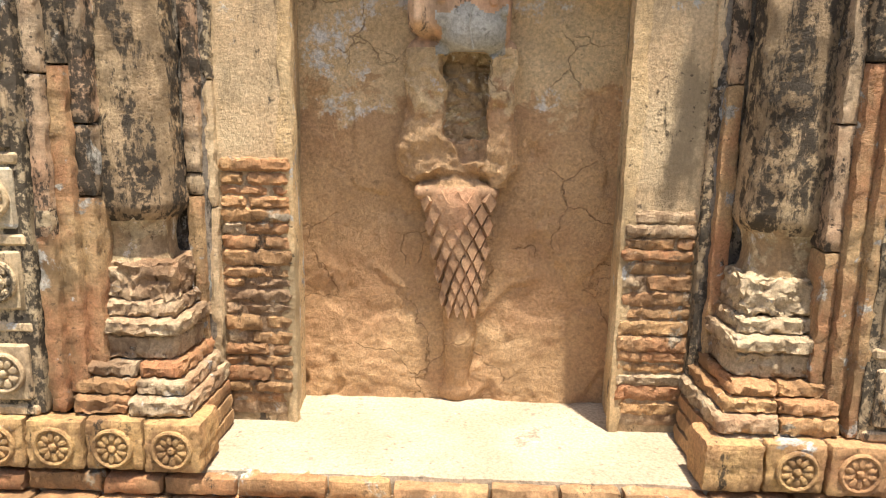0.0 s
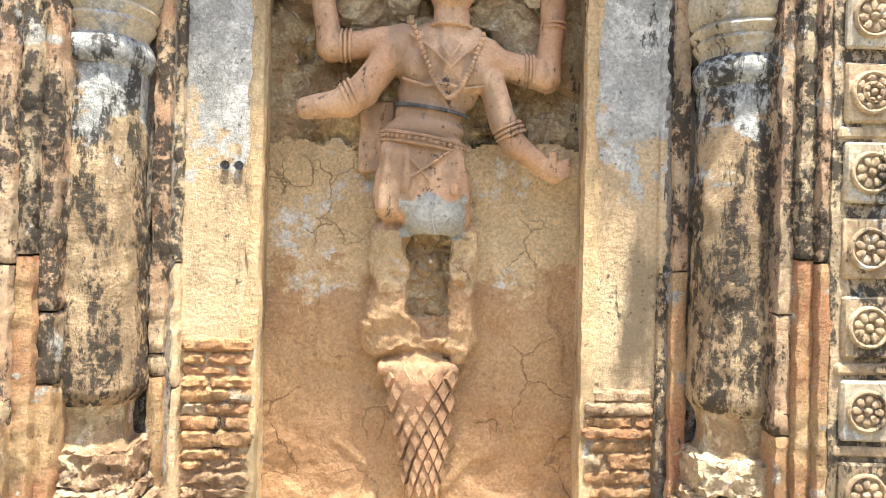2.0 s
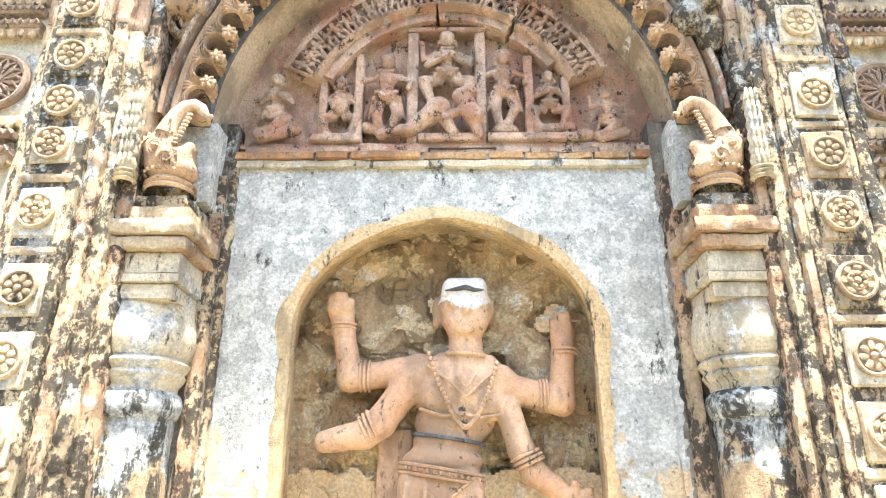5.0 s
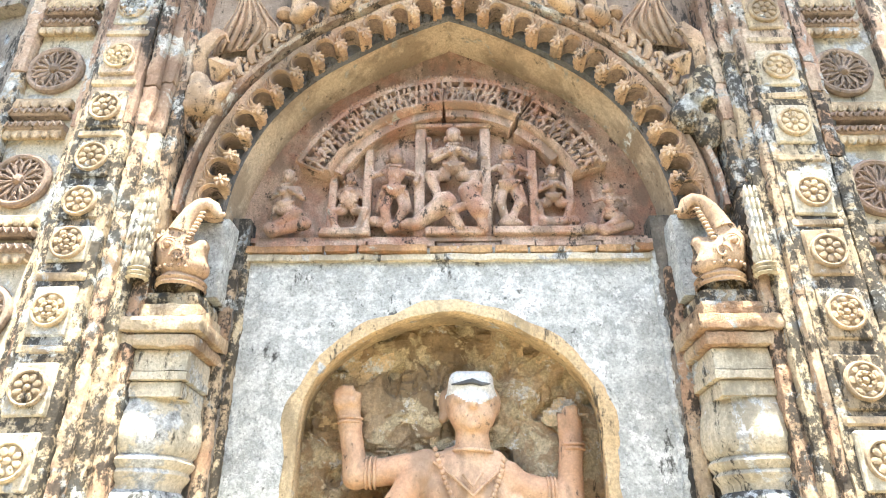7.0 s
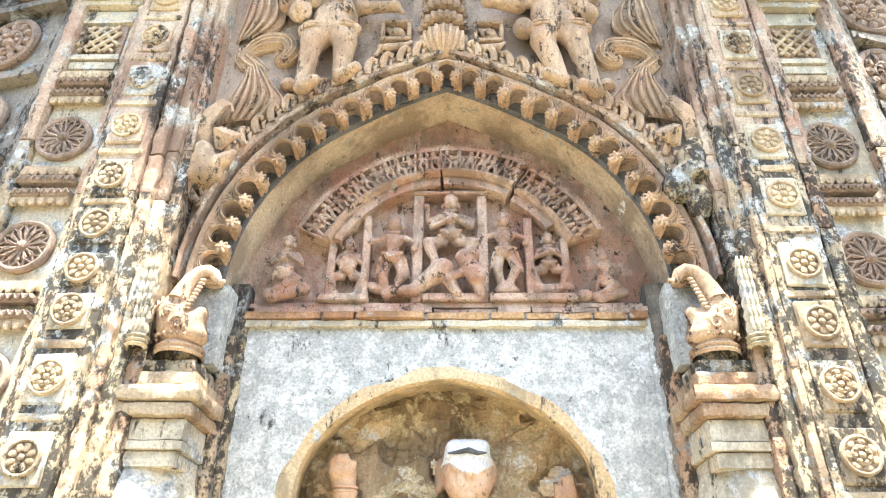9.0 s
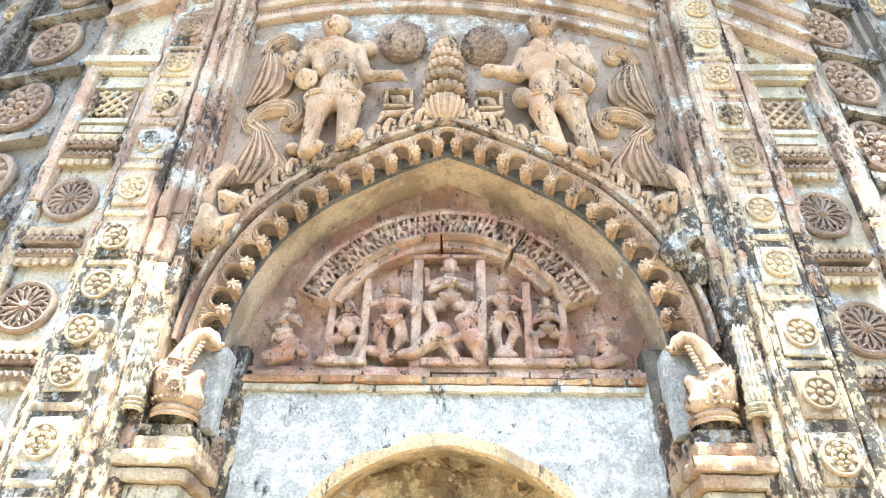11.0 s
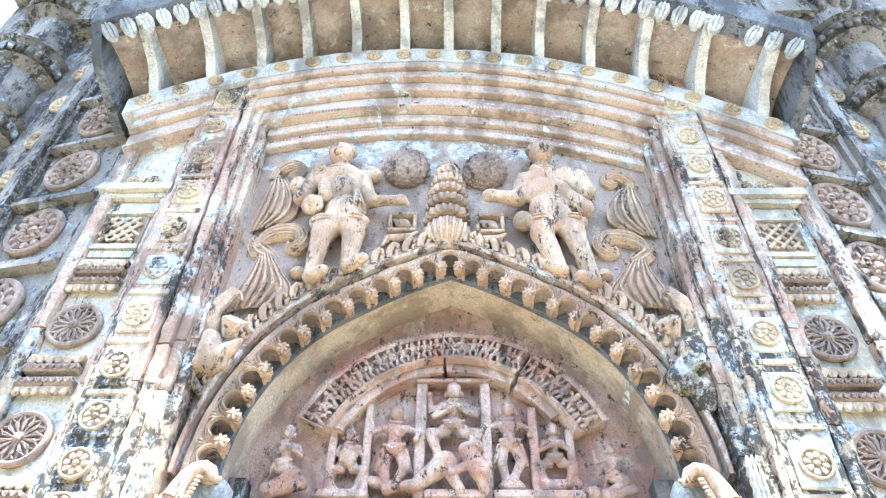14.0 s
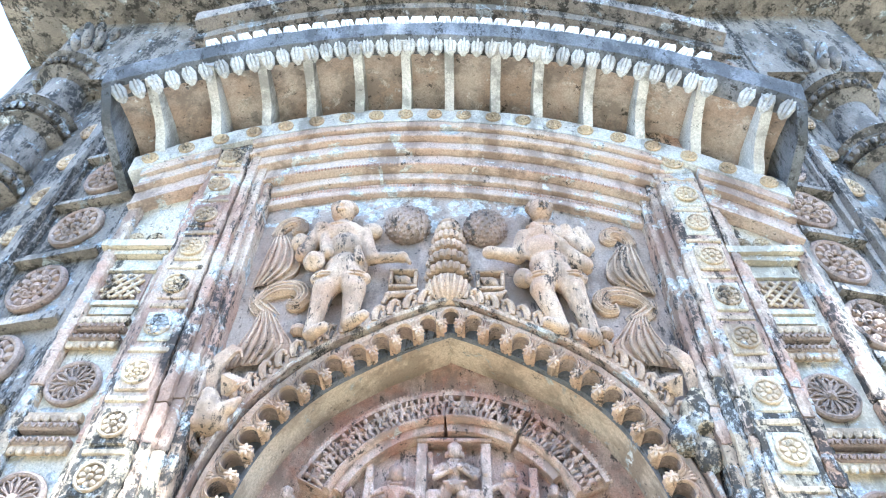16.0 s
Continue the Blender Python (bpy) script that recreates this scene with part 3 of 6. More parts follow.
# ---- vertical mouldings of the splayed jambs ----
def moulding(x0, x1, y, z0, z1, mat, label, seg=0.015, jit=0.0055, back=1.62):
    """An upright strip of the jamb for both sides, made of worn lengths with open joints."""
    for s in (-1, 1):
        a, b = sorted((AX + s * x0, AX + s * x1))
        o = hub("jamb_moulding", label, "moulding", "upright mouldings", "structure")
        z = z0
        while z < z1 - 0.02:
            h = min(rnd.uniform(1.2, 2.6), z1 - z)
            if z < 1.2:
                h = min(h, 1.2 + rnd.uniform(-0.1, 0.35) - z)
            if z < 3.1 < z + h - 0.1:
                h = 3.1 + rnd.uniform(-0.15, 0.2) - z
            if z1 - z - h < 0.2:
                h = z1 - z
            d = rnd.uniform(-0.002, 0.002)
            G = Geo().rough(a + rnd.uniform(0, 0.003), b - rnd.uniform(0, 0.003), y + d, back, z, z + h - 0.0008, seg, jit, 34)
            pick = mat if rnd.random() < 0.72 else (STRIPRED if mat is STRIP else STRIP)
            G.ob("length", UPSTRIP if z > 2.9 and y < 1.45 else (LOWSTRIP if z < 1.0 and y < 1.6 else pick), o)
            z += h


moulding(0.600, 0.628, 1.600, LZ, 2.70, SURROUND, "narrow grey limewashed moulding beside the niche wall", back=1.64)
moulding(0.628, 0.672, 1.580, LZ, 2.62, STRIPRED, "red brick moulding with torn limewash beside the column", back=1.64)
moulding(0.798, 0.837, 1.394, 0.80, 4.52, STRIPRED, "red terracotta moulding of the tall jamb")
moulding(0.832, 0.874, 1.372, 0.74, 4.56, STRIP, "worn moulding with lime and black lichen")
moulding(0.868, 0.912, 1.351, 0.70, 4.60, STRIPRED, "broad weathered moulding with red brick showing")
moulding(1.052, 1.094, 1.356, 0.70, 4.46, STRIP, "lichened edge moulding beside the rosette strip")
moulding(1.086, 1.122, 1.380, 0.70, 4.42, STRIP, "inner frame moulding of the side panels", back=1.5)
moulding(1.310, 1.362, 1.376, 0.60, 4.36, STRIP, "outer frame moulding of the side panels", back=1.5)

# ---- rosette pilasters: a strip of square plaques ----
ROS = rosette(0.046, 8, "petal", 0.012).mesh("rosette", PLAQUE)
ROS2 = rosette(0.047, 7, "double", 0.012).mesh("rosette", PLAQUE)
LEFT_Z = [4.43, 4.22, 4.01, 3.813, 3.615, 3.417, 3.215, 3.023, 2.852, 2.710, 2.584, 2.397, 2.198, 2.03, 1.86, 1.69, 1.53, 1.36, 1.19, 1.01, 0.80]
RIGHT_Z = [4.36, 4.13, 3.95, 3.752, 3.55, 3.359, 3.143, 2.943, 2.718, 2.545, 2.380, 2.21, 2.033, 1.869, 1.695, 1.53, 1.36, 1.18, 1.0, 0.80]
for s, zlist in ((-1, LEFT_Z), (1, RIGHT_Z)):
    xc = 0.98 * s
    pil = hub("rosette_pilaster", "tall pilaster strip of rosette plaques, ochre with black lichen", "pilaster", "rosette pilasters", "structure")
    G = Geo().rough(min(xc - 0.077 * s, xc + 0.078 * s), max(xc - 0.077 * s, xc + 0.078 * s), 1.345, 1.62, 0.70, 3.08 + 0.1 * s, 0.02, 0.004)
    G.ob("strip", STRIP, pil, "lichened strip behind the plaques")
    G = Geo().rough(min(xc - 0.077 * s, xc + 0.078 * s), max(xc - 0.077 * s, xc + 0.078 * s), 1.345, 1.62, 3.08 + 0.1 * s, 4.62, 0.02, 0.004)
    G.ob("strip", UPSTRIP, pil, "faded pink strip behind the plaques")
    for i, z in enumerate(zlist):
        up = zlist[i - 1] - z if i else 0.2
        dn = z - zlist[i + 1] if i + 1 < len(zlist) else 0.18
        hh = min(up, dn) * 0.5 - 0.012
        mat = PALEPLAQ if rnd.random() < 0.3 else (PLAQUE if rnd.random() < 0.5 else (UPSTRIP if z > 3.1 else STRIP))
        G = Geo().box(xc - 0.054, xc + 0.054, 1.335 + rnd.uniform(-0.003, 0.003), 1.36, z - min(hh, 0.066), z + min(hh, 0.066), ch=0.005)
        G.v = [tuple(Vector(p) + wob(p, 0.003, 20)) for p in G.v]
        pl = G.ob("plaque", mat, pil)
        again(ROS if rnd.random() < 0.75 else ROS2, "rosette", pl, pose(xc, 1.336, z, 0, rnd.uniform(0, 360), 0))
        if dn > 0.17:
            G = Geo().box(xc - 0.066, xc + 0.066, 1.335, 1.36, z - dn * 0.5 - 0.012, z - dn * 0.5 + 0.012, ch=0.005)
            G.v = [tuple(Vector(p) + Vector((0, 0.004, 0)) + wob(p, 0.004, 20)) for p in G.v]
            G.ob("spacer_brick", PLAQUE, pil)

SKY_BLOCK.ob("wall_court", OUTER, label="unseen plain walls added round the viewer to block low sky light", category="wall", kind="structure")

# ---- engaged columns ----
def column(s):
    cx = AX + s * 0.775
    cy = 1.545
    col = hub("engaged_column", "stout engaged column, stepped base, lichened shaft and moulded capital" if s < 0
              else "stout engaged column, stepped base, blackened shaft and moulded capital", "column", "columns beside the niche")
    # stepped base: height, front, inner face (distance from the axis)
    steps = [(0.573, 0.694, 1.352, 0.590), (0.697, 0.737, 1.352, 0.588), (0.740, 0.772, 1.368, 0.604), (0.775, 0.806, 1.384, 0.622),
             (0.809, 0.868, 1.415, 0.640), (0.871, 0.905, 1.400, 0.628), (0.908, 0.945, 1.424, 0.645)]
    for i, (z0, z1, y, xi) in enumerate(steps):
        a, b = sorted((AX + s * xi, AX + s * 0.86))
        mat = BRICK if 0 < i < 4 else BASE
        if 0 < i < 4:
            cut = a + (b - a) * rnd.uniform(0.4, 0.6)
            for p, q in ((a, cut - 0.002), (cut + 0.002, b)):
                Geo().rough(p, q, y + rnd.uniform(-0.006, 0.006), 1.66, z0, z1 + 0.004, 0.008, 0.0085, 60).ob("base_step", mat if rnd.random() < 0.5 else BASE, col, "worn brick step of the base")
        else:
            Geo().rough(a, b, y, 1.66, z0, z1 + 0.004, 0.008, 0.0085, 60).ob("base_step", mat, col)
    a, b = sorted((AX + s * 0.655, AX + s * 0.86))
    G = Geo()
    G.rough(a, b, 1.435, 1.66, 0.945, 1.035, 0.008, 0.013, 45)
    G.ob("base_block", BASE, col, "crumbled stucco block of the base")
    m = Matrix.Translation((cx, cy, 0))
    rot = m @ Matrix.Rotation(math.pi / 8, 4, "Z")
    Geo().lathe([(0.098, 1.03), (0.09, 1.05), (0.086, 1.09), (0.09, 1.125), (0.106, 1.148)], 8, rot, 0.005).ob("neck", RUBBLE, col, "narrow recessed neck of bare brick")
    # shaft: many rings for its worn skin
    prof = [(0.094, 1.13), (0.112, 1.15), (0.116, 1.165)] + [(0.116 - 0.016 * i / 56, 1.165 + (1.918 - 1.165) * i / 56) for i in range(1, 57)]
    G = Geo()

    def skin(u, v):
        r, z = prof[round(v * (len(prof) - 1))]
        a = u * math.tau + math.pi / 8
        # an octagon with softened arrises
        k = (a + math.pi / 8) % (math.pi / 4) - math.pi / 8
        r = r * (0.55 + 0.45 * math.cos(math.pi / 8) / math.cos(k)) * 0.985
        p = Vector((cx + r * math.cos(a), cy + r * math.sin(a), z))
        n = noise.noise(p * 26) * 0.004 + noise.noise(p * 9) * 0.005
        if z < 1.55:
            n += 0.004 * noise.noise(p * 60)
        return (p.x + n * math.cos(a), p.y + n * math.sin(a), z)
    G.grid(skin, 64, len(prof) - 1, closed=True)
    G.ob("shaft", SHAFT, col, "worn shaft, limewashed above, bare and lichened below")
    R = lambda p, name, mat, lab="": Geo().lathe(p, 40, m, 0.002).ob(name, mat, col, lab)
    R([(0.098, 1.915), (0.104, 1.92), (0.112, 1.935), (0.114, 1.955), (0.108, 1.975), (0.098, 1.985)], "collar", SHAFT)
    R([(0.096, 1.98), (0.098, 2.0), (0.108, 2.012), (0.114, 2.022), (0.108, 2.032), (0.117, 2.042), (0.122, 2.052), (0.112, 2.064)], "ring", PALEPLAQ, "cream double ring")
    R([(0.106, 2.06), (0.12, 2.075), (0.128, 2.105), (0.127, 2.14), (0.119, 2.175), (0.112, 2.205)], "bell", PALEPLAQ, "smooth cream bell of the capital")
    caps = [(2.20, 2.238, 1.425, 0.668, "abacus"), (2.240, 2.262, 1.412, 0.655, "abacus"), (2.264, 2.318, 1.418, 0.660, "abacus"),
            (2.320, 2.355, 1.392, 0.640, "cap_course"), (2.358, 2.400, 1.380, 0.628, "cap_course"), (2.403, 2.440, 1.400, 0.648, "cap_course"),
            (2.442, 2.480, 1.418, 0.662, "cap_course"), (2.482, 2.515, 1.440, 0.680, "cap_course")]
    for i, (z0, z1, y, xi, nm) in enumerate(caps):
        a, b = sorted((AX + s * xi, AX + s * 0.868))
        Geo().rough(a, b, y, 1.66, z0, z1, 0.016, 0.002 if i < 3 else 0.0055, 40).ob(nm, PALEPLAQ if i < 3 else (BASE if i < 6 else STRIP), col)
    return col


for s in (-1, 1):
    column(s)

# ---- square flower plaques at the foot of the columns ----
FL = rosette(0.046, 10, "petal", 0.010).mesh("rosette", FOOTPLAQ)
for s in (-1, 1):
    o = hub("plaque_course", "course of square terracotta flower plaques under the column base", "plaque course", "plaque courses", "structure")
    for i in range(4):
        a = AX + s * (0.556 + 0.134 * i)
        b = a + s * 0.128
        x0, x1 = min(a, b), max(a, b)
        G = Geo().rough(x0, x1, 1.318 + rnd.uniform(-0.006, 0.004), 1.37 if i else 1.43, LZ + 0.008, 0.697 + rnd.uniform(-0.006, 0.003), 0.010, 0.0045, 45)
        p = G.ob("plaque", FOOTPLAQ, o)
        if not (s > 0 and i == 0):
            again(FL, "rosette", p, pose((x0 + x1) / 2, 1.319, 0.637, 0, rnd.uniform(0, 90), 0))
    # inner face: stacked worn bricks down to the ledge
    for i in range(3):
        a, b = sorted((AX + s * (0.575 + 0.004 * i), AX + s * 0.70))
        Geo().rough(a, b, 1.39, 1.60, LZ + 0.002 + 0.041 * i, LZ + 0.041 * (i + 1), 0.02, 0.005, 20).ob("brick", BRICK, o)

# ---- bricks along the ledge's edge ----
o = hub("ledge_edging", "course of worn bricks along the ledge's edge", "brick edging", "", "structure")
for row in range(3):
    x = -1.9 + row * 0.08
    while x < 1.95:
        w = rnd.uniform(0.13, 0.22)
        y = 1.318 - 0.016 * row + rnd.uniform(-0.008, 0.008)
        G = Geo().rough(x, x + w - 0.006, y, 1.42, LZ - 0.006 - 0.05 * (row + 1) + 0.006, LZ - 0.006 - 0.05 * row + rnd.uniform(-0.004, 0.003), 0.016, 0.006, 40)
        G.ob("brick", BRICK, o)
        x += w

# ---- bare brick courses low on the niche's jambs ----
o = hub("jamb_brickwork", "bare worn brick courses low on the jambs of the niche", "brickwork", "", "structure")
for s in (-1, 1):
    a, b = sorted((AX + s * 0.418, AX + s * 0.598))
    z = LZ + 0.05
    n = 0
    Geo().rough(a + 0.004, b - 0.004, 1.618, 1.66, LZ + 0.02, 1.24 if s < 0 else 1.15, 0.012, 0.004, 40).ob("mortar_bed", BASE, o, "crumbling ochre mortar behind the bricks")
    while z < (1.24 if s < 0 else 1.14):
        h = rnd.uniform(0.024, 0.044)
        cut = a + (b - a) * (rnd.uniform(0.3, 0.45) if n % 2 else rnd.uniform(0.55, 0.75))
        for p, q in (((a, cut - 0.0015), (cut + 0.0015, b)) if rnd.random() < 0.4 else ((a, b),)):
            y = 1.611 + rnd.uniform(-0.005, 0.005)
            Geo().rough(p + rnd.uniform(0, 0.004), q - rnd.uniform(0, 0.004), y, 1.66, z, z + h, 0.008, 0.0060, 62).ob("brick", BRICK if rnd.random() < 0.8 else BASE, o)
        z += h + rnd.uniform(-0.002, 0.003)
        n += 1

# ---- upper wall with the cusped arch ----
AY = 1.455           # face of the arch band
TY = 1.67            # back of the tympanum
AZ0, AA, AB = 2.735, 0.690, 0.725


def arch_pt(t, grow=0.0):
    """A point on the arch, t from 0 at the left spring to 1 at the right; grow moves it out. The head is slightly pointed."""
    a = math.pi * (1 - t)
    x = (AA + grow) * math.cos(a)
    z = AZ0 + (AB + grow) * math.sin(a) + 0.085 * max(0, 1 - abs(x) / 0.33) ** 1.4
    return AX + x, z


def arch_path(n, grow=0.0, t0=0.0, t1=1.0):
    p = [arch_pt(t0 + (t1 - t0) * i / n, grow) for i in range(n + 1)]
    out = []
    for i, (x, z) in enumerate(p):
        a, b = p[max(0, i - 1)], p[min(n, i + 1)]
        d = Vector((b[0] - a[0], b[1] - a[1])).normalized()
        out.append((x, z, -d.y, d.x))
    return out


PT = 4.40            # top of the panel wall
G = Geo()
N = 72
inner = arch_path(N, 0.03)
vs = []
K = 14
for i, (x, z, nx, nz) in enumerate(inner):
    t = i / N
    a = math.pi * (1 - t)
    c, s_ = math.cos(a), math.sin(a)
    k = min(0.83 / max(1e-6, abs(c)), (PT - AZ0) / max(1e-6, s_))
    ex, ez = AX + c * k, AZ0 + s_ * k
    for j in range(K + 1):
        u = j / K
        px, pz = x + (ex - x) * u, z + (ez - z) * u
        w = wob((px, 0, pz), 0.006, 9)
        vs.append((px, AY + 0.02 + w.y, pz))
G.add(vs, [(i * (K + 1) + j, i * (K + 1) + j + 1, (i + 1) * (K + 1) + j + 1, (i + 1) * (K + 1) + j) for i in range(N) for j in range(K)])
G.ob("wall_upper", UPPER, label="stuccoed wall above the arch, faded pink and cream", category="wall", kind="structure")

G = Geo()
G.band(inner, [(0.01, AY + 0.03), (0.008, AY + 0.044), (-0.030, AY + 0.050), (-0.040, AY + 0.11), (-0.058, TY + 0.02)])
G.v = [tuple(Vector(p) + wob(p, 0.004, 8)) for p in G.v]
G.ob("arch_soffit", SOFFIT, label="ochre and grey plastered underside of the cusped arch", category="arch soffit", kind="structure")
G = Geo()
G.grid(lambda u, v: (-0.72 + 1.47 * u, TY + wob((u * 1.4, 0, v), 0.006, 8).y, 2.68 + 0.90 * v), 60, 40)
G.ob("tympanum_back", RED, label="red terracotta ground of the tympanum", category="wall", kind="structure")
G = Geo()
for a, b in ((-1.4, -0.80), (0.83, 1.40)):
    G.rough(a, b, 1.45, 2.2, 2.8, 4.5, 0.1, 0.003)
G.rough(-0.82, 0.85, 1.75, 2.2, 2.8, 4.6, 0.2, 0.0)
G.ob("wall_behind", UPPER, label="masonry behind the upper jambs", category="wall", kind="structure")

# reveal strips that carry the wall below the spring to the column caps
for s in (-1, 1):
    a, b = sorted((AX + s * 0.648, AX + s * 0.80))
    Geo().rough(a, b, AY + 0.06, 1.70, 2.50, 2.755, 0.03, 0.005).ob("arch_springer", SURROUND, label="grey plastered springing of the arch over the column", category="springer", group="arch springers", kind="structure")

# ---- the cusped arch: fringe of horseshoe lobes with flower drops ----
arch = hub("cusped_arch", "cusped terracotta arch with a fringe of horseshoe lobes and flower drops", "arch")
arch_m = arch_path(96, 0.035)
G = Geo().band(arch_m, [(0.0, AY + 0.05), (0.0, AY - 0.004), (0.012, AY - 0.010), (0.020, AY + 0.0), (0.034, AY - 0.004), (0.040, AY + 0.004), (0.040, AY + 0.05)])
G.v = [tuple(Vector(p) + wob(p, 0.003, 20)) for p in G.v]
G.ob("arch_moulding", BUFF, arch)
G = Geo().band(arch_path(96, 0.085), [(0.0, AY + 0.05), (0.0, AY - 0.022), (0.010, AY - 0.028), (0.018, AY - 0.018), (0.018, AY + 0.05)])
G.v = [tuple(Vector(p) + wob(p, 0.003, 20)) for p in G.v]
G.ob("arch_fillet", UPSTRIP, arch, "raised dark-stained fillet")
LOBES = 25
lob = Geo()
for r, y0 in ((0.0290, -0.030), (0.0385, -0.020), (0.0470, -0.008)):
    C = [(r * math.cos(a), r * math.sin(a), math.cos(a), math.sin(a)) for a in [radians(-32 + 244 * i / 20) for i in range(21)]]
    back = 0.050 if r < 0.03 else 0.04
    lob.band(C, [(0.0, back), (0.0, y0 + 0.006), (0.0025, y0 - 0.003), (0.0055, y0), (0.0075, y0 + 0.012), (0.0105, y0 + 0.014), (0.0105, back)], close=True)
# a leaf tip that fills the notch between two lobes
for k in (-1, 0, 1):
    lob.tube([(0.045 + 0.004 * k, 0.0, 0.022), (0.045 + 0.010 * k, -0.010, 0.040), (0.045 + 0.013 * k, -0.006, 0.056)], [0.005, 0.006, 0.003], 6)
# Inner tube in darker brown: the hole's shade is put into its colour.
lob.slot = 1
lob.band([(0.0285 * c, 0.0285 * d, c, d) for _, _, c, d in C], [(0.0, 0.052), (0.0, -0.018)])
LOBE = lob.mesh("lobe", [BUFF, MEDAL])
dr = Geo()
dr.box(-0.0125, 0.0125, -0.020, 0.022, -0.028, 0.010, ch=0.004)
for i, (a, h) in enumerate(((0, 0.017), (72, 0.019), (130, 0.021), (180, 0.018), (230, 0.021), (288, 0.019))):
    dr.ball((0, -0.020, 0.011), (0.0058, 0.008, h * 0.6), 8, Matrix.Translation((0, 0, -0.008)) @ Matrix.Rotation(radians(a), 4, "Y"))
dr.ball((0, -0.025, -0.008), 0.0055, 8)
dr.tube([(-0.014, -0.010, -0.026), (0, -0.016, -0.030), (0.014, -0.010, -0.026)], [0.003, 0.005, 0.003], 6)
DROP = dr.mesh("flower_drop", BUFF)
# even spacing along the curve
dense = arch_path(800, 0.0)
acc = [0.0]
for p, q in zip(dense, dense[1:]):
    acc.append(acc[-1] + math.hypot(q[0] - p[0], q[1] - p[1]))


def along(d):
    i = min(range(len(acc)), key=lambda k: abs(acc[k] - d))
    return dense[i]


# Black sheet that paints the shade inside the lobe holes.
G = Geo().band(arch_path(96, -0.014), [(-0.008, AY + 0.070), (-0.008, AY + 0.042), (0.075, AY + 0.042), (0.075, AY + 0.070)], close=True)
G.ob("lobe_backing", LIP, arch, "black sheet behind the lobes, shade of their holes in its colour")
for i in range(LOBES):
    x, z, nx, nz = along(acc[-1] * (i + 0.5) / LOBES)
    ang = math.atan2(nx, nz)
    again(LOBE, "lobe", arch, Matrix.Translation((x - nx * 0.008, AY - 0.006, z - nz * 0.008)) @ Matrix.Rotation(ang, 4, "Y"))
    if i:
        x, z, nx, nz = along(acc[-1] * i / LOBES)
        again(DROP, "flower_drop", arch, Matrix.Translation((x - nx * 0.022, AY - 0.020, z - nz * 0.022)) @ Matrix.Rotation(math.atan2(nx, nz), 4, "Y"))

# ---- a crest of curled leaves over the arch ----
crest = hub("leaf_crest", "crest of small curled leaves running over the arch", "leaf crest")
lf = Geo()
lf.tube([(-0.018, 0, 0), (-0.012, -0.004, 0.016), (0.0, -0.008, 0.028), (0.013, -0.010, 0.032), (0.020, -0.009, 0.024), (0.014, -0.008, 0.017)], [0.010, 0.011, 0.010, 0.008, 0.006, 0.004], 7)
lf.tube([(0.004, 0, 0.0), (0.010, -0.004, 0.010), (0.020, -0.006, 0.012)], [0.007, 0.006, 0.003], 6)
lf.box(-0.026, 0.026, -0.004, 0.03, -0.014, 0.006, ch=0.003)
LEAF = lf.mesh("leaf", BUFF)
dense2 = arch_path(600, 0.118)
acc2 = [0.0]
for p, q in zip(dense2, dense2[1:]):
    acc2.append(acc2[-1] + math.hypot(q[0] - p[0], q[1] - p[1]))
NL = 34
for i in range(NL):
    d = acc2[-1] * (0.10 + 0.80 * (i + 0.5) / NL)
    k = min(range(len(acc2)), key=lambda q: abs(acc2[q] - d))
    x, z, nx, nz = dense2[k]
    flip = Matrix.Diagonal((1 if x < AX else -1, 1, 1, 1))
    again(LEAF, "leaf", crest, Matrix.Translation((x, AY - 0.006, z)) @ Matrix.Rotation(math.atan2(nx, nz), 4, "Y") @ flip @ Matrix.Diagonal((1.35, 1.5, 1.35, 1)))

# ---- lintel course under the tympanum ----
o = hub("lintel_course", "broken brick lintel course under the tympanum", "lintel", "", "structure")
x = -0.60
while x < 0.61:
    w = min(rnd.uniform(0.10, 0.24), 0.63 - x)
    y = 1.595 + rnd.uniform(-0.01, 0.008)
    Geo().rough(x, x + w - 0.006, y, 1.70, 2.676, 2.699 + rnd.uniform(-0.003, 0.003), 0.016, 0.004, 22).ob("brick", BRICK, o)
    Geo().rough(x + 0.02, x + w + 0.018, y + 0.012 + rnd.uniform(0, 0.01), 1.70, 2.702, 2.722, 0.016, 0.004, 22).ob("brick", RED, o)
    x += w
Geo().rough(-0.60, 0.62, 1.60, 1.70, 2.652, 2.674, 0.03, 0.004).ob("cement_bed", PALEPLAQ, o, "crumbling mortar bed")
Geo().rough(-0.60, 0.62, 1.622, 1.70, 2.724, 2.742, 0.03, 0.003).ob("sill", RED, o, "red terracotta sill of the reliefs")

# ---- fan frieze: a broken segment of small reliefs ----
FC = 2.792
FX = AX + 0.008
fan = hub("fan_frieze", "curved red terracotta frieze of tiny crowded reliefs, cracked across", "frieze")


def arc(r, a0, a1, n):
    return [(FX + r * math.cos(radians(a)), FC + r * math.sin(radians(a)), math.cos(radians(a)), math.sin(radians(a))) for a in (a0 + (a1 - a0) * i / n for i in range(n + 1))]


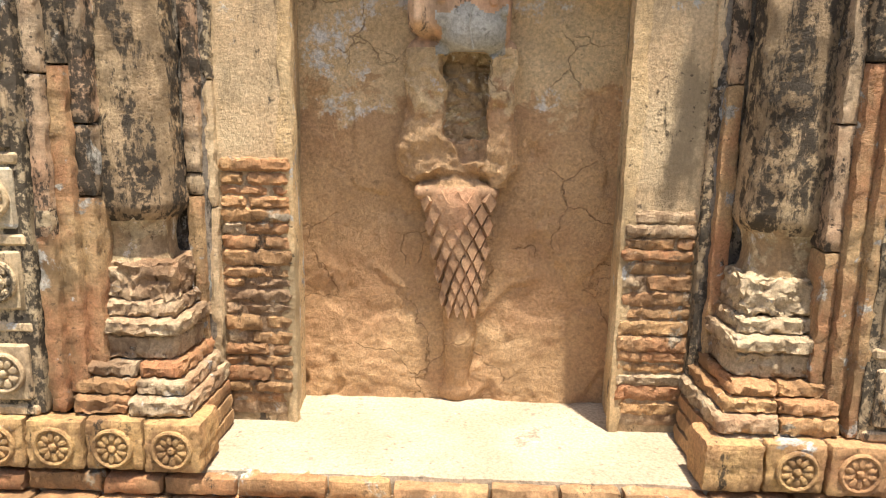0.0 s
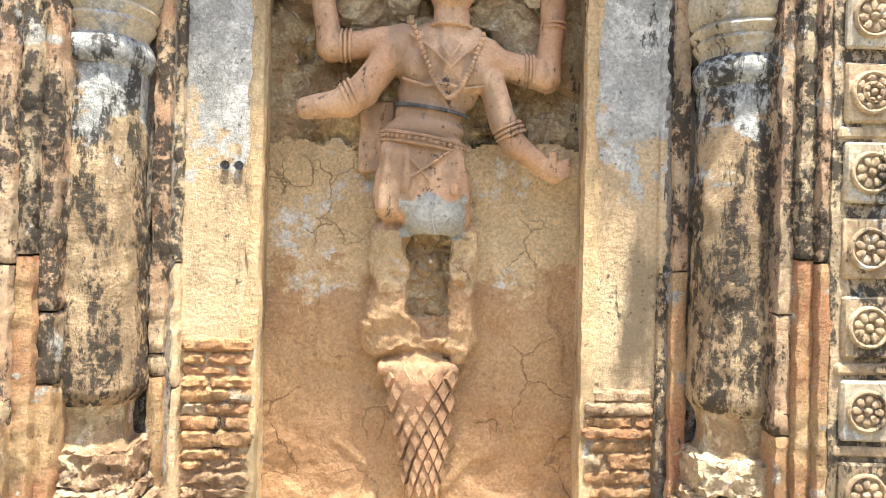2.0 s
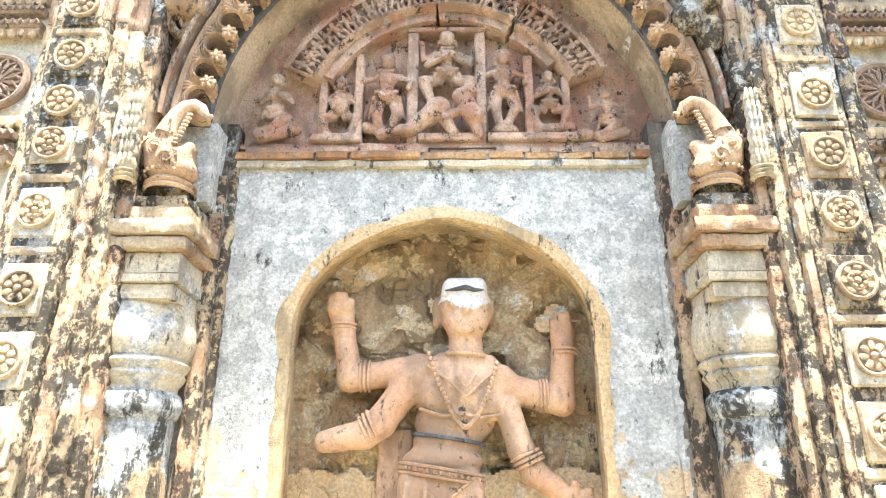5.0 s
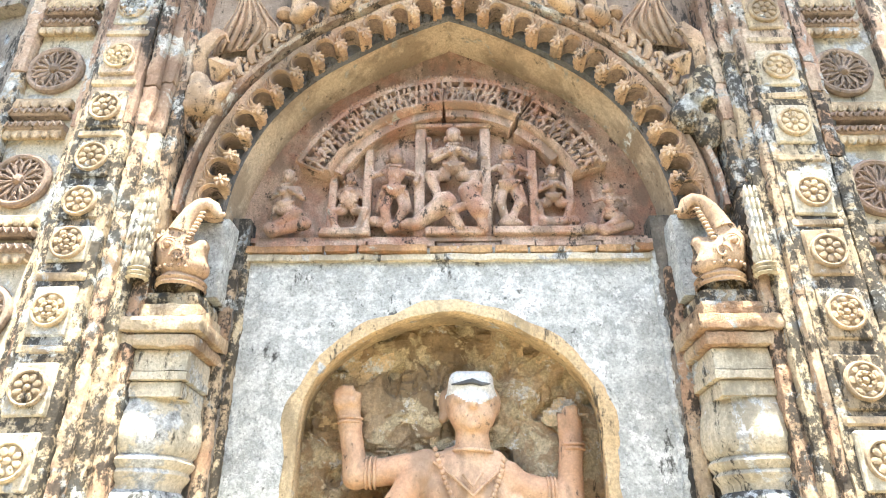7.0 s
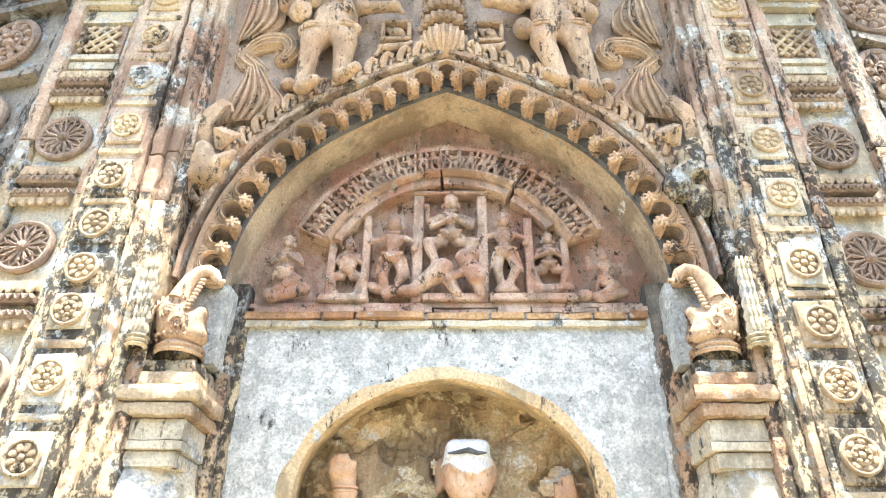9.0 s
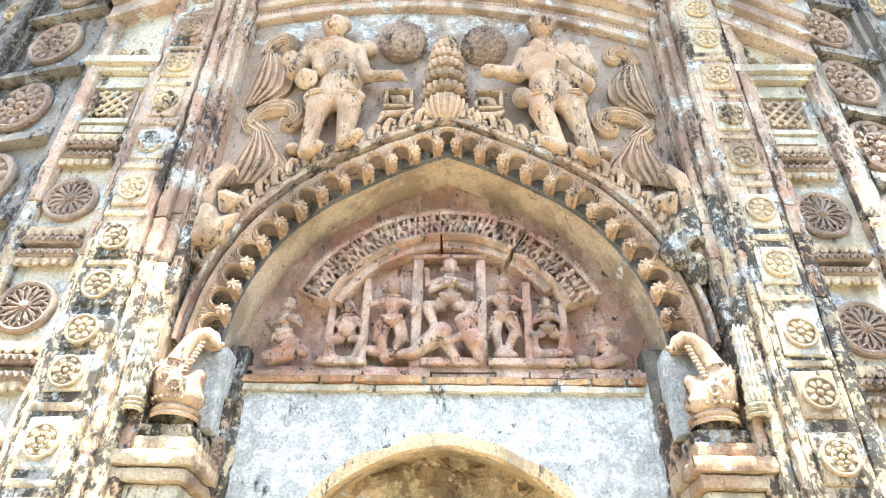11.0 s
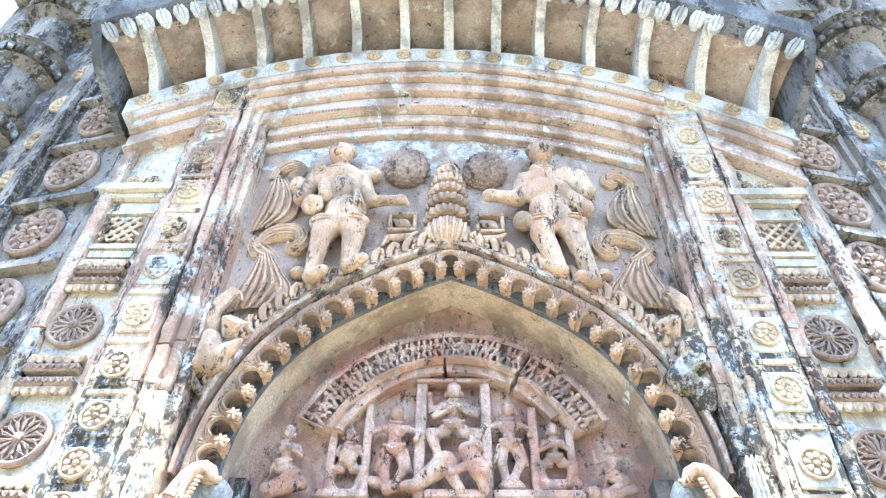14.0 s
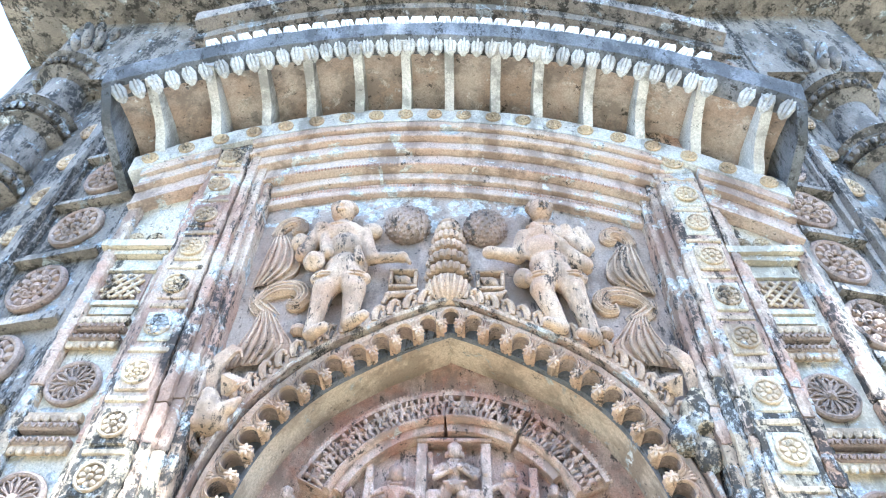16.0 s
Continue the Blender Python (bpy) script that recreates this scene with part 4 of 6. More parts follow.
for a0, a1, dy in ((157, 94, 0.0), (93.2, 60, -0.002), (58.5, 23, 0.014)):
    G = Geo().band(arc(0.420, a0, a1, 24), [(0, TY + 0.01), (0, 1.588 + dy), (0.006, 1.578 + dy), (0.016, 1.578 + dy), (0.022, 1.588 + dy), (0.026, 1.612 + dy), (0.104, 1.622 + dy), (0.106, 1.596 + dy), (0.122, 1.596 + dy), (0.122, TY + 0.01)], close=True)
    p = G.ob("frieze_block", RED, fan)
    n = round(abs(a1 - a0) / 4.9)
    R = random.Random(int(a0))
    crowd = Geo()
    for i in range(n):
        a = a0 + (a1 - a0) * (i + 0.5) / n
        m = Matrix.Translation((FX, 0, FC)) @ Matrix.Rotation(radians(90 - a), 4, "Y") @ Matrix.Translation((0, 1.600 + dy, 0.460))
        crowd.ball((0, -0.002, 0.052), (0.010, 0.012, 0.012), 8, m)
        crowd.ball((0, 0, 0.030), (0.012, 0.013, 0.017), 8, m)
        crowd.tube([(-0.008, -0.006, 0.038), (-0.022, -0.008, 0.026 + R.uniform(-0.01, 0.02)), (-0.018, -0.012, 0.046 + R.uniform(-0.02, 0.02))], 0.005, 6, m)
        crowd.tube([(0.008, -0.006, 0.038), (0.02, -0.008, 0.022 + R.uniform(-0.01, 0.02)), (0.012, -0.014, 0.018 + R.uniform(-0.01, 0.02))], 0.005, 6, m)
        crowd.tube([(-0.004, -0.004, 0.016), (-0.012, -0.010, 0.002), (-0.008 + R.uniform(-0.008, 0.008), -0.004, -0.012)], 0.0065, 6, m)
        crowd.tube([(0.004, -0.004, 0.016), (0.014, -0.010, 0.006), (0.010 + R.uniform(-0.008, 0.008), -0.004, -0.012)], 0.0065, 6, m)
        if i % 3 == 0:
            crowd.box(-0.026, -0.021, -0.008, 0.01, -0.014, 0.07, m, ch=0.001)
    tagged(crowd.ob("relief_band", RED, fan, "tiny crowded relief shapes"), kind="stuff")
    beads = Geo()
    for q in arc(0.431, a0, a1, int(abs(a1 - a0) * 0.95)):
        beads.ball((q[0], 1.577 + dy, q[1]), 0.0045, 6)
    tagged(beads.ob("beaded_rim", RED, fan, "beaded rim"), kind="stuff")
    ribs = Geo()
    for q in arc(0.406, a0 - 3 if a0 > 150 else a0 - 1, a1 + (12 if a1 < 30 else 1), int(abs(a1 - a0) * 0.75)):
        ribs.box(-0.0042, 0.0042, 1.606 + dy, TY, -0.018, 0.014, Matrix.Translation((q[0], 0, q[1])) @ Matrix.Rotation(math.atan2(q[2], q[3]), 4, "Y"), ch=0.001)
    tagged(ribs.ob("ribbing", RED, fan, "fine ribbing under the rim"), kind="stuff")
    teeth = Geo()
    for q in arc(0.546, a0, a1, int(abs(a1 - a0) * 0.7)):
        teeth.ball((q[0], 1.600 + dy, q[1]), (0.006, 0.010, 0.006), 5)
    tagged(teeth.ob("toothed_edge", RED, fan, "toothed outer edge"), kind="stuff")

# ---- panels of the tympanum ----
o = hub("relief_panels", "row of red terracotta relief panels in the tympanum", "relief panels")
for x0, x1, top in ((-0.372, -0.345, 2.99), (-0.262, -0.235, 3.07), (-0.098, -0.062, 3.150), (0.116, 0.150, 3.150), (0.268, 0.297, 3.06), (0.385, 0.410, 2.98)):
    Geo().box(x0, x1, 1.628, TY + 0.01, 2.742, top, ch=0.004).ob("divider", RED, o, "flat upright divider")
for x0, x1 in ((-0.39, -0.23), (-0.06, 0.125), (0.15, 0.30), (0.29, 0.425)):
    Geo().box(x0, x1, 1.605, TY, 2.742, 2.768, ch=0.004).ob("panel_foot", RED, o)
Geo().box(-0.10, 0.155, 1.62, TY + 0.01, 3.150, 3.166, ch=0.004).ob("panel_head", RED, o)


def relief(name, label, mat, x, z, h, y, arms, legs, extra=(), tilt=0.0, crown=0.1):
    """A small plain deity relief as one skin, about h tall, standing on z. arms and legs: lists of points in units of h."""
    P = [("e", (0, -0.17, 0.80), (0.070, 0.080, 0.088)), ("e", (0, -0.15, 0.855), (0.082, 0.075, 0.045)), ("c", (0, -0.13, 0.88), (0, -0.11, 0.88 + crown), 0.05, 0.018), ("c", (0, -0.14, 0.66), (0, -0.15, 0.74), 0.04, 0.035),
         ("e", (0, -0.14, 0.61), (0.105, 0.075, 0.085)), ("e", (0, -0.13, 0.50), (0.068, 0.065, 0.09)), ("e", (0, -0.14, 0.41), (0.108, 0.085, 0.065)), ("c", (-0.12, -0.12, 0.65), (0.12, -0.12, 0.65), 0.038, 0.038)]
    for pts, r in arms + legs:
        for k, (a, b) in enumerate(zip(pts, pts[1:])):
            P.append(("c", a, b, r * (1 - 0.12 * k), r * (0.78 - 0.1 * k)))
        e = pts[-1]
        P.append(("e", (e[0], e[1] - 0.02, e[2]), (r * 1.0, r * 1.0, r * 0.9)))
    P += list(extra)
    # ear-drops, belt, sash ends, chain
    P += [("e", (-0.085, -0.15, 0.77), (0.022, 0.03, 0.035)), ("e", (0.085, -0.15, 0.77), (0.022, 0.03, 0.035)), ("c", (-0.10, -0.20, 0.43), (0.10, -0.20, 0.43), 0.022, 0.022),
          ("c", (-0.12, -0.18, 0.38), (-0.17, -0.12, 0.20), 0.022, 0.016), ("c", (0.12, -0.18, 0.38), (0.18, -0.12, 0.18), 0.022, 0.016), ("c", (-0.07, -0.20, 0.66), (0.04, -0.20, 0.53), 0.014, 0.014),
          ("c", (-0.05, -0.205, 0.68), (0.06, -0.205, 0.68), 0.014, 0.014)]
    G = blob([tuple(tuple(q * h for q in v) if isinstance(v, tuple) else (v * h if isinstance(v, float) else v) for v in p) for p in P], h * 0.0135, h * 0.014, h * 0.004)
    return G.ob(name, mat, None, label, "relief figure", "tympanum figures", m=Matrix.Translation((x, y, z)) @ Matrix.Rotation(radians(tilt), 4, "Y"))


A_UP = [([(-0.12, -0.1, 0.66), (-0.24, -0.12, 0.60), (-0.26, -0.12, 0.78)], 0.035), ([(0.12, -0.1, 0.66), (0.24, -0.12, 0.60), (0.22, -0.16, 0.50)], 0.035)]
A_IN = [([(-0.12, -0.1, 0.66), (-0.20, -0.13, 0.52), (-0.04, -0.22, 0.55)], 0.038), ([(0.12, -0.1, 0.66), (0.20, -0.13, 0.52), (0.05, -0.22, 0.58)], 0.038)]
STAND = [([(-0.06, -0.1, 0.40), (-0.09, -0.15, 0.2), (-0.04, -0.1, 0.0)], 0.06), ([(0.06, -0.1, 0.40), (0.11, -0.15, 0.2), (0.02, -0.12, 0.02)], 0.06)]
SQUAT = [([(-0.08, -0.1, 0.34), (-0.24, -0.18, 0.30), (-0.14, -0.16, 0.02)], 0.065), ([(0.08, -0.1, 0.34), (0.24, -0.18, 0.30), (0.14, -0.16, 0.02)], 0.065)]
KNEEL = [([(-0.06, -0.1, 0.38), (0.16, -0.16, 0.28), (-0.16, -0.12, 0.10)], 0.085), ([(0.04, -0.1, 0.36), (0.26, -0.14, 0.16), (-0.12, -0.12, 0.06)], 0.085)]
relief("seated_relief", "small squat seated relief figure of terracotta", RED, -0.305, 2.768, 0.232, TY, A_IN, SQUAT, [("e", (0, -0.16, 0.5), (0.13, 0.1, 0.12))])
relief("standing_relief", "small standing relief figure stained grey", RED, -0.16, 2.775, 0.315, TY, A_UP, STAND, [("c", (-0.2, -0.08, 0.1), (0.2, -0.08, 0.02), 0.06, 0.04)])
relief("central_relief", "larger central relief figure on a mount, worn terracotta", RED, 0.028, 2.862, 0.31, TY, A_UP + A_IN, SQUAT,
       [("c", (-0.34, -0.14, -0.22), (-0.08, -0.22, -0.04), 0.08, 0.11), ("e", (-0.42, -0.16, -0.26), (0.12, 0.08, 0.06)), ("c", (-0.08, -0.2, -0.04), (0.06, -0.2, -0.30), 0.08, 0.05),
        ("c", (0.14, -0.2, 0.1), (0.26, -0.24, -0.14), 0.09, 0.10), ("e", (0.22, -0.24, 0.12), (0.08, 0.08, 0.08)), ("c", (0.26, -0.22, -0.14), (0.30, -0.2, -0.32), 0.07, 0.05),
        ("c", (0.16, -0.2, -0.05), (-0.02, -0.26, -0.16), 0.05, 0.04)])
relief("standing_relief", "standing relief figure with crossed feet, head weathered away", RED, 0.205, 2.80, 0.30, TY, A_UP, STAND, [("e", (0, -0.1, -0.04), (0.14, 0.1, 0.07))], crown=0.02)
relief("seated_relief", "small relief figure seated on a bird-like mount", RED, 0.345, 2.79, 0.23, TY, A_IN, SQUAT, [("c", (-0.26, -0.1, 0.26), (-0.16, -0.14, 0.02), 0.05, 0.09), ("c", (-0.16, -0.14, 0.0), (0.26, -0.14, 0.04), 0.09, 0.07)])
relief("kneeling_relief", "kneeling relief figure in the corner of the tympanum", RED, -0.500, 2.742, 0.26, TY - 0.02, A_IN, KNEEL, crown=0.01)
relief("kneeling_relief", "broken kneeling relief figure blackened by soot", RED, 0.518, 2.742, 0.20, TY - 0.02, A_UP, KNEEL, [("e", (-0.36, -0.12, 0.12), (0.14, 0.12, 0.10))], crown=0.01)

# ---- four-armed fish-tailed statue in the niche: one skin ----
def statue():
    Y = 1.755
    c = lambda a, b, ra, rb: ("c", (a[0], a[1] if len(a) > 2 else Y, a[-1]), (b[0], b[1] if len(b) > 2 else Y, b[-1]), ra, rb)
    P = [
        ("e", (0.076, 1.752, 2.262), (0.075, 0.062, 0.084)), ("e", (0.080, 1.740, 2.214), (0.064, 0.058, 0.052)), ("b", (0.076, 1.748, 2.308), (0.066, 0.056, 0.036), 0.030), ("e", (0.080, 1.702, 2.184), (0.022, 0.022, 0.016)),
        ("c", (0.080, 1.690, 2.262), (0.081, 1.680, 2.236), 0.009, 0.014), ("c", (0.064, 1.692, 2.210), (0.096, 1.692, 2.210), 0.007, 0.007), ("c", (0.068, 1.694, 2.199), (0.092, 1.694, 2.199), 0.007, 0.007), ("e", (0.046, 1.698, 2.258), (0.017, 0.010, 0.009)), ("e", (0.114, 1.698, 2.258), (0.017, 0.010, 0.009)),
        c((0.078, 1.760, 2.09), (0.079, 1.755, 2.18), 0.052, 0.047),
        ("e", (-0.004, 1.765, 2.262), (0.014, 0.02, 0.038)), ("e", (0.152, 1.765, 2.258), (0.011, 0.02, 0.034)), ("e", (-0.006, 1.76, 2.215), (0.011, 0.014, 0.016)),
        ("e", (0.062, 1.758, 2.020), (0.146, 0.062, 0.082)), c((-0.048, 1.76, 2.078), (0.178, 1.76, 2.050), 0.046, 0.046), c((0.02, 1.762, 2.10), (0.14, 1.762, 2.09), 0.035, 0.035),
        ("e", (0.000, 1.726, 2.000), (0.056, 0.036, 0.050)), ("e", (0.130, 1.726, 1.985), (0.056, 0.036, 0.050)),
        ("e", (0.045, 1.757, 1.935), (0.112, 0.055, 0.060)), ("e", (0.026, 1.752, 1.882), (0.096, 0.050, 0.042)),
        ("e", (0.012, 1.748, 1.830), (0.110, 0.056, 0.048)),
        ("b", (0.008, 1.746, 1.745), (0.116, 0.056, 0.070), 0.045), ("b", (0.012, 1.748, 1.665), (0.130, 0.058, 0.080), 0.045),
        ("e", (0.050, 1.736, 1.600), (0.092, 0.054, 0.062)), ("b", (-0.075, 1.748, 1.640), (0.046, 0.052, 0.048), 0.03),
        ("c", (-0.085, 1.692, 1.76), (-0.095, 1.690, 1.62), 0.010, 0.014), ("c", (-0.03, 1.686, 1.75), (-0.035, 1.686, 1.67), 0.008, 0.010), ("c", (0.11, 1.694, 1.75), (0.126, 1.694, 1.64), 0.010, 0.012),
        # raised arms
        c((-0.06, 2.080), (-0.250, 2.055), 0.042, 0.037), c((-0.250, 2.055), (-0.275, 2.19), 0.037, 0.031), c((-0.276, 2.198), (-0.279, 2.215), 0.034, 0.034),
        ("e", (-0.284, 1.745, 2.250), (0.040, 0.030, 0.036)), c((-0.316, 1.728, 2.262), (-0.312, 1.722, 2.285), 0.011, 0.011), c((-0.297, 1.722, 2.268), (-0.295, 1.716, 2.292), 0.011, 0.011),
        c((-0.277, 1.722, 2.268), (-0.274, 1.716, 2.290), 0.011, 0.011), c((-0.258, 1.728, 2.258), (-0.252, 1.722, 2.276), 0.010, 0.010), c((-0.31, 1.72, 2.25), (-0.27, 1.715, 2.252), 0.010, 0.009),
        c((0.19, 2.030), (0.345, 1.990), 0.042, 0.039), c((0.345, 1.990), (0.358, 2.12), 0.039, 0.031), c((0.358, 2.125), (0.359, 2.142), 0.034, 0.034),
        ("e", (0.362, 1.755, 2.185), (0.036, 0.026, 0.046)), c((0.336, 1.745, 2.17), (0.332, 1.735, 2.215), 0.011, 0.010), c((0.37, 1.745, 2.20), (0.374, 1.74, 2.240), 0.013, 0.011), c((0.352, 1.745, 2.20), (0.352, 1.74, 2.236), 0.012, 0.010),
        # lowered arms
        c((-0.075, 1.735, 2.045), (-0.158, 1.725, 1.930), 0.044, 0.042), c((-0.158, 1.725, 1.928), (-0.200, 1.72, 1.900), 0.041, 0.039), c((-0.200, 1.72, 1.900), (-0.305, 1.72, 1.880), 0.039, 0.030),
        c((0.192, 1.735, 1.965), (0.225, 1.73, 1.86), 0.036, 0.036), c((0.225, 1.73, 1.86), (0.256, 1.73, 1.80), 0.036, 0.034), c((0.256, 1.73, 1.80), (0.345, 1.735, 1.738), 0.034, 0.027),
        ("e", (0.368, 1.73, 1.728), (0.030, 0.028, 0.032)), c((0.360, 1.71, 1.745), (0.362, 1.705, 1.772), 0.011, 0.010),
        c((0.385, 1.715, 1.748), (0.402, 1.71, 1.755), 0.010, 0.009), c((0.388, 1.715, 1.730), (0.404, 1.71, 1.734), 0.010, 0.009), c((0.386, 1.715, 1.712), (0.402, 1.712, 1.714), 0.010, 0.009),
        # cloak behind
        ("b", (-0.12, 1.79, 1.82), (0.05, 0.012, 0.10), 0.008),
        # shell of the body round the broken hollow
        ("b", (0.018, 1.785, 1.40), (0.148, 0.050, 0.19), 0.045), ("e", (-0.10, 1.775, 1.30), (0.05, 0.045, 0.09)), ("e", (0.125, 1.770, 1.27), (0.042, 0.045, 0.08)),
        ("e", (0.0, 1.785, 1.235), (0.08, 0.04, 0.05)),
        ("-", (0.035, 1.72, 1.435), (0.058, 0.10, 0.115), 0.02), ("-", (0.05, 1.70, 1.325), (0.040, 0.075, 0.055), 0.02), ("-", (0.0, 1.70, 1.51), (0.035, 0.085, 0.03), 0.015),
        # tail
        ("c", (0.012, 1.795, 1.15), (0.030, 1.795, 0.90), 0.092, 0.052), ("b", (0.010, 1.795, 1.185), (0.112, 0.066, 0.018), 0.015), ("c", (0.030, 1.795, 0.89), (0.028, 1.80, 0.76), 0.052, 0.044),
        ("c", (0.028, 1.80, 0.76), (0.020, 1.812, 0.60), 0.044, 0.030), ("e", (0.020, 1.812, 0.600), (0.052, 0.026, 0.035)),
    ]

    def slot(p):
        if p.y < 1.76 and -0.042 + 0.01 * math.sin(p.z * 80) < p.x < 0.128 and 1.535 < p.z < 1.648 + 0.014 * math.sin(p.x * 55):
            return 2
        if p.y < 1.740 and -0.01 < p.x < 0.16 and p.z > 2.268 + 0.008 * math.sin(p.x * 90) - 0.034 * math.exp(-((p.x - 0.088) / 0.030) ** 2):
            return 3
        if p.z < 1.56:
            return 1 if 0.86 < p.z < 1.2 else 4
        return 0
    G = blob(P, 0.0055, 0.012, 0.0022, slot)
    G.v = [tuple(Vector(p) + wob(p, 0.014, 17)) if 1.20 < p[2] < 1.54 else p for p in G.v]
    # grooved scales on the tail: ridged lozenges
    G.slot = 1
    rows = 10
    for j in range(rows):
        z = 1.162 - 0.033 * j
        hw = 0.098 - 0.0052 * j
        n = 4 if j % 2 else 5
        for i in range(n):
            x = 0.016 + 0.0018 * j + (i - (n - 1) / 2) * (2 * hw / 4.6)
            u = (x - 0.02) / (hw + 0.012)
            if abs(u) > 1:
                continue
            y = 1.795 - (0.092 - 0.0042 * j) * math.sqrt(max(0.04, 1 - u * u * 0.9)) * 0.86 - 0.004
            w, h = hw * 0.212, 0.0318
            m = Matrix.Translation((x, y, z)) @ Matrix.Rotation(u * 0.85, 4, "Z")
            G.plate([(0, h), (w, 0), (0, -h), (-w, 0)], -0.006, 0.02, m, 0.08)
    # bands, beads and cords
    G.slot = 0
    ring = lambda cx, cz, rx, n_, tilt, r=0.0055, cy=1.74, ry=0.05: G.tube([(cx + rx * math.cos(a) * math.cos(tilt), cy - ry * math.sin(a), cz + rx * math.cos(a) * math.sin(tilt)) for a in (math.pi * i / n_ for i in range(n_ + 1))], r, 6)
    for dx in (0, 0.012, 0.024):
        G.tube([(-0.195 - dx, 1.755 - 0.042 * math.sin(a), 2.062 + 0.042 * math.cos(a)) for a in (math.pi * i / 10 for i in range(11))], 0.0045, 6)
        G.tube([(-0.178 - dx * 0.85 - 0.018 * math.cos(a), 1.722 - 0.045 * math.sin(a), 1.922 - dx * 0.7 + 0.038 * math.cos(a)) for a in (math.pi * i / 10 for i in range(11))], 0.0055, 6)
        G.tube([(0.285 + dx * 0.8, 1.755 - 0.043 * math.sin(a), 2.006 + 0.043 * math.cos(a)) for a in (math.pi * i / 10 for i in range(11))], 0.0045, 6)
        G.tube([(0.236 + dx * 0.5 + 0.036 * math.cos(a), 1.73 - 0.04 * math.sin(a), 1.845 - dx * 0.9 + 0.016 * math.cos(a)) for a in (math.pi * i / 10 for i in range(11))], 0.0055, 6)
    for z, r in ((2.20, 0.0045), (2.212, 0.0045)):
        G.tube([(-0.276 + 0.034 * math.cos(a), 1.752 - 0.033 * math.sin(a), z) for a in (math.pi * i / 10 for i in range(11))], r, 6)
        G.tube([(0.362 + 0.033 * math.cos(a), 1.752 - 0.033 * math.sin(a), z - 0.075) for a in (math.pi * i / 10 for i in range(11))], r, 6)
    ring(0.078, 2.118, 0.058, 14, -0.04, 0.005, 1.755, 0.056)
    # The slit across the brow: a dark tube paints its shade.
    G.slot = 5
    G.tube([(0.020, 1.694, 2.298), (0.050, 1.687, 2.300), (0.080, 1.686, 2.306), (0.105, 1.688, 2.298), (0.132, 1.694, 2.300)], [0.002, 0.006, 0.0085, 0.007, 0.002], 6)
    G.slot = 0

    def on_chest(x, z):
        d = 1 - ((x - 0.062) / 0.175) ** 2 - ((z - 2.01) / 0.16) ** 2
        lump = 0.012 * max(math.exp(-(x ** 2 + (z - 2.0) ** 2) / 0.0024), math.exp(-((x - 0.13) ** 2 + (z - 1.985) ** 2) / 0.0024))
        return 1.754 - 0.060 * math.sqrt(max(0.03, d)) - lump
    for i in range(40):
        # the garland: down from one shoulder to the waist and up to the other
        t = i / 39
        k = 1 - abs(2 * t - 1) ** 1.7
        x = -0.026 + 0.190 * t + 0.004 * math.sin(math.pi * t)
        z = 2.120 - 0.030 * t - 0.190 * k
        G.ball((x, on_chest(x, z) - 0.008, z), 0.0078, 6)
    # edges of the bodice
    for pts in (((-0.03, 2.085), (0.03, 2.04), (0.078, 1.995), (0.12, 2.035), (0.165, 2.075)), ((-0.05, 1.965), (0.01, 1.945), (0.06, 1.952), (0.12, 1.94), (0.17, 1.95))):
        G.tube([(a, on_chest(a, b) - 0.004, b) for a, b in pts], 0.0045, 6)
    G.tube([(0.05, on_chest(0.05, 2.05) - 0.008, 2.05), (0.078, on_chest(0.08, 2.02) - 0.010, 2.018), (0.104, on_chest(0.1, 2.055) - 0.008, 2.055)], 0.004, 6)
    # Upper belt, coloured dark to give the shaded gap at the waist.
    belt = [(0.030 + 0.098 * math.cos(a), 1.752 - 0.056 * math.sin(a), 1.902 - 0.050 * (0.5 + 0.5 * math.cos(a)) * 0.6) for a in (math.pi * i / 16 for i in range(17))]
    G.slot = 5
    G.tube(belt, 0.0052, 6)
    G.slot = 0
    for dz in (0, -0.022):
        G.tube([(0.010 + 0.114 * math.cos(a), 1.742 - 0.064 * math.sin(a), 1.808 + dz - 0.018 * math.cos(a)) for a in (math.pi * i / 16 for i in range(17))], 0.0055, 6)
    for i in range(19):
        a = math.pi * (i + 0.5) / 19
        G.ball((0.010 + 0.114 * math.cos(a), 1.740 - 0.068 * math.sin(a), 1.797 - 0.018 * math.cos(a)), 0.0062, 6)
    G.tube([(-0.05, 1.696, 1.775), (-0.01, 1.684, 1.735), (0.03, 1.684, 1.69)], 0.0045, 6)
    G.tube([(0.085, 1.692, 1.775), (0.03, 1.682, 1.735), (-0.02, 1.686, 1.70)], 0.0045, 6)
    G.ball((0.095, 1.688, 1.668), (0.014, 0.010, 0.018), 8)
    G.slot = 2
    G.tube([(0.04, 1.684, 1.652), (0.034, 1.680, 1.61), (0.046, 1.690, 1.55)], 0.0025, 5)
    o = G.ob("statue", [STATUE, SCALES, GREY, WHITE, NICHE, LIP], None, "four-armed fish-tailed terracotta statue, broken at the hips, in the niche", "statue")
    return o


statue()
# rubble packed in the broken hollow
o = hub("rubble_fill", "broken bricks showing inside the hollow of the statue", "rubble", "", "stuff")
G = Geo()


def heap(u, v):
    x, z = -0.06 + 0.19 * u, 1.24 + 0.33 * v
    d = noise.voronoi(Vector((x * 17, 3, z * 24)))[0]
    return (x, 1.792 - 0.026 * min(1.0, (d[1] - d[0]) * 1.6) + 0.006 * noise.noise(Vector((x * 70, 0, z * 70))) + 0.014 * noise.noise(Vector((x * 9, 5, z * 9))), z)


G.grid(heap, 60, 100)
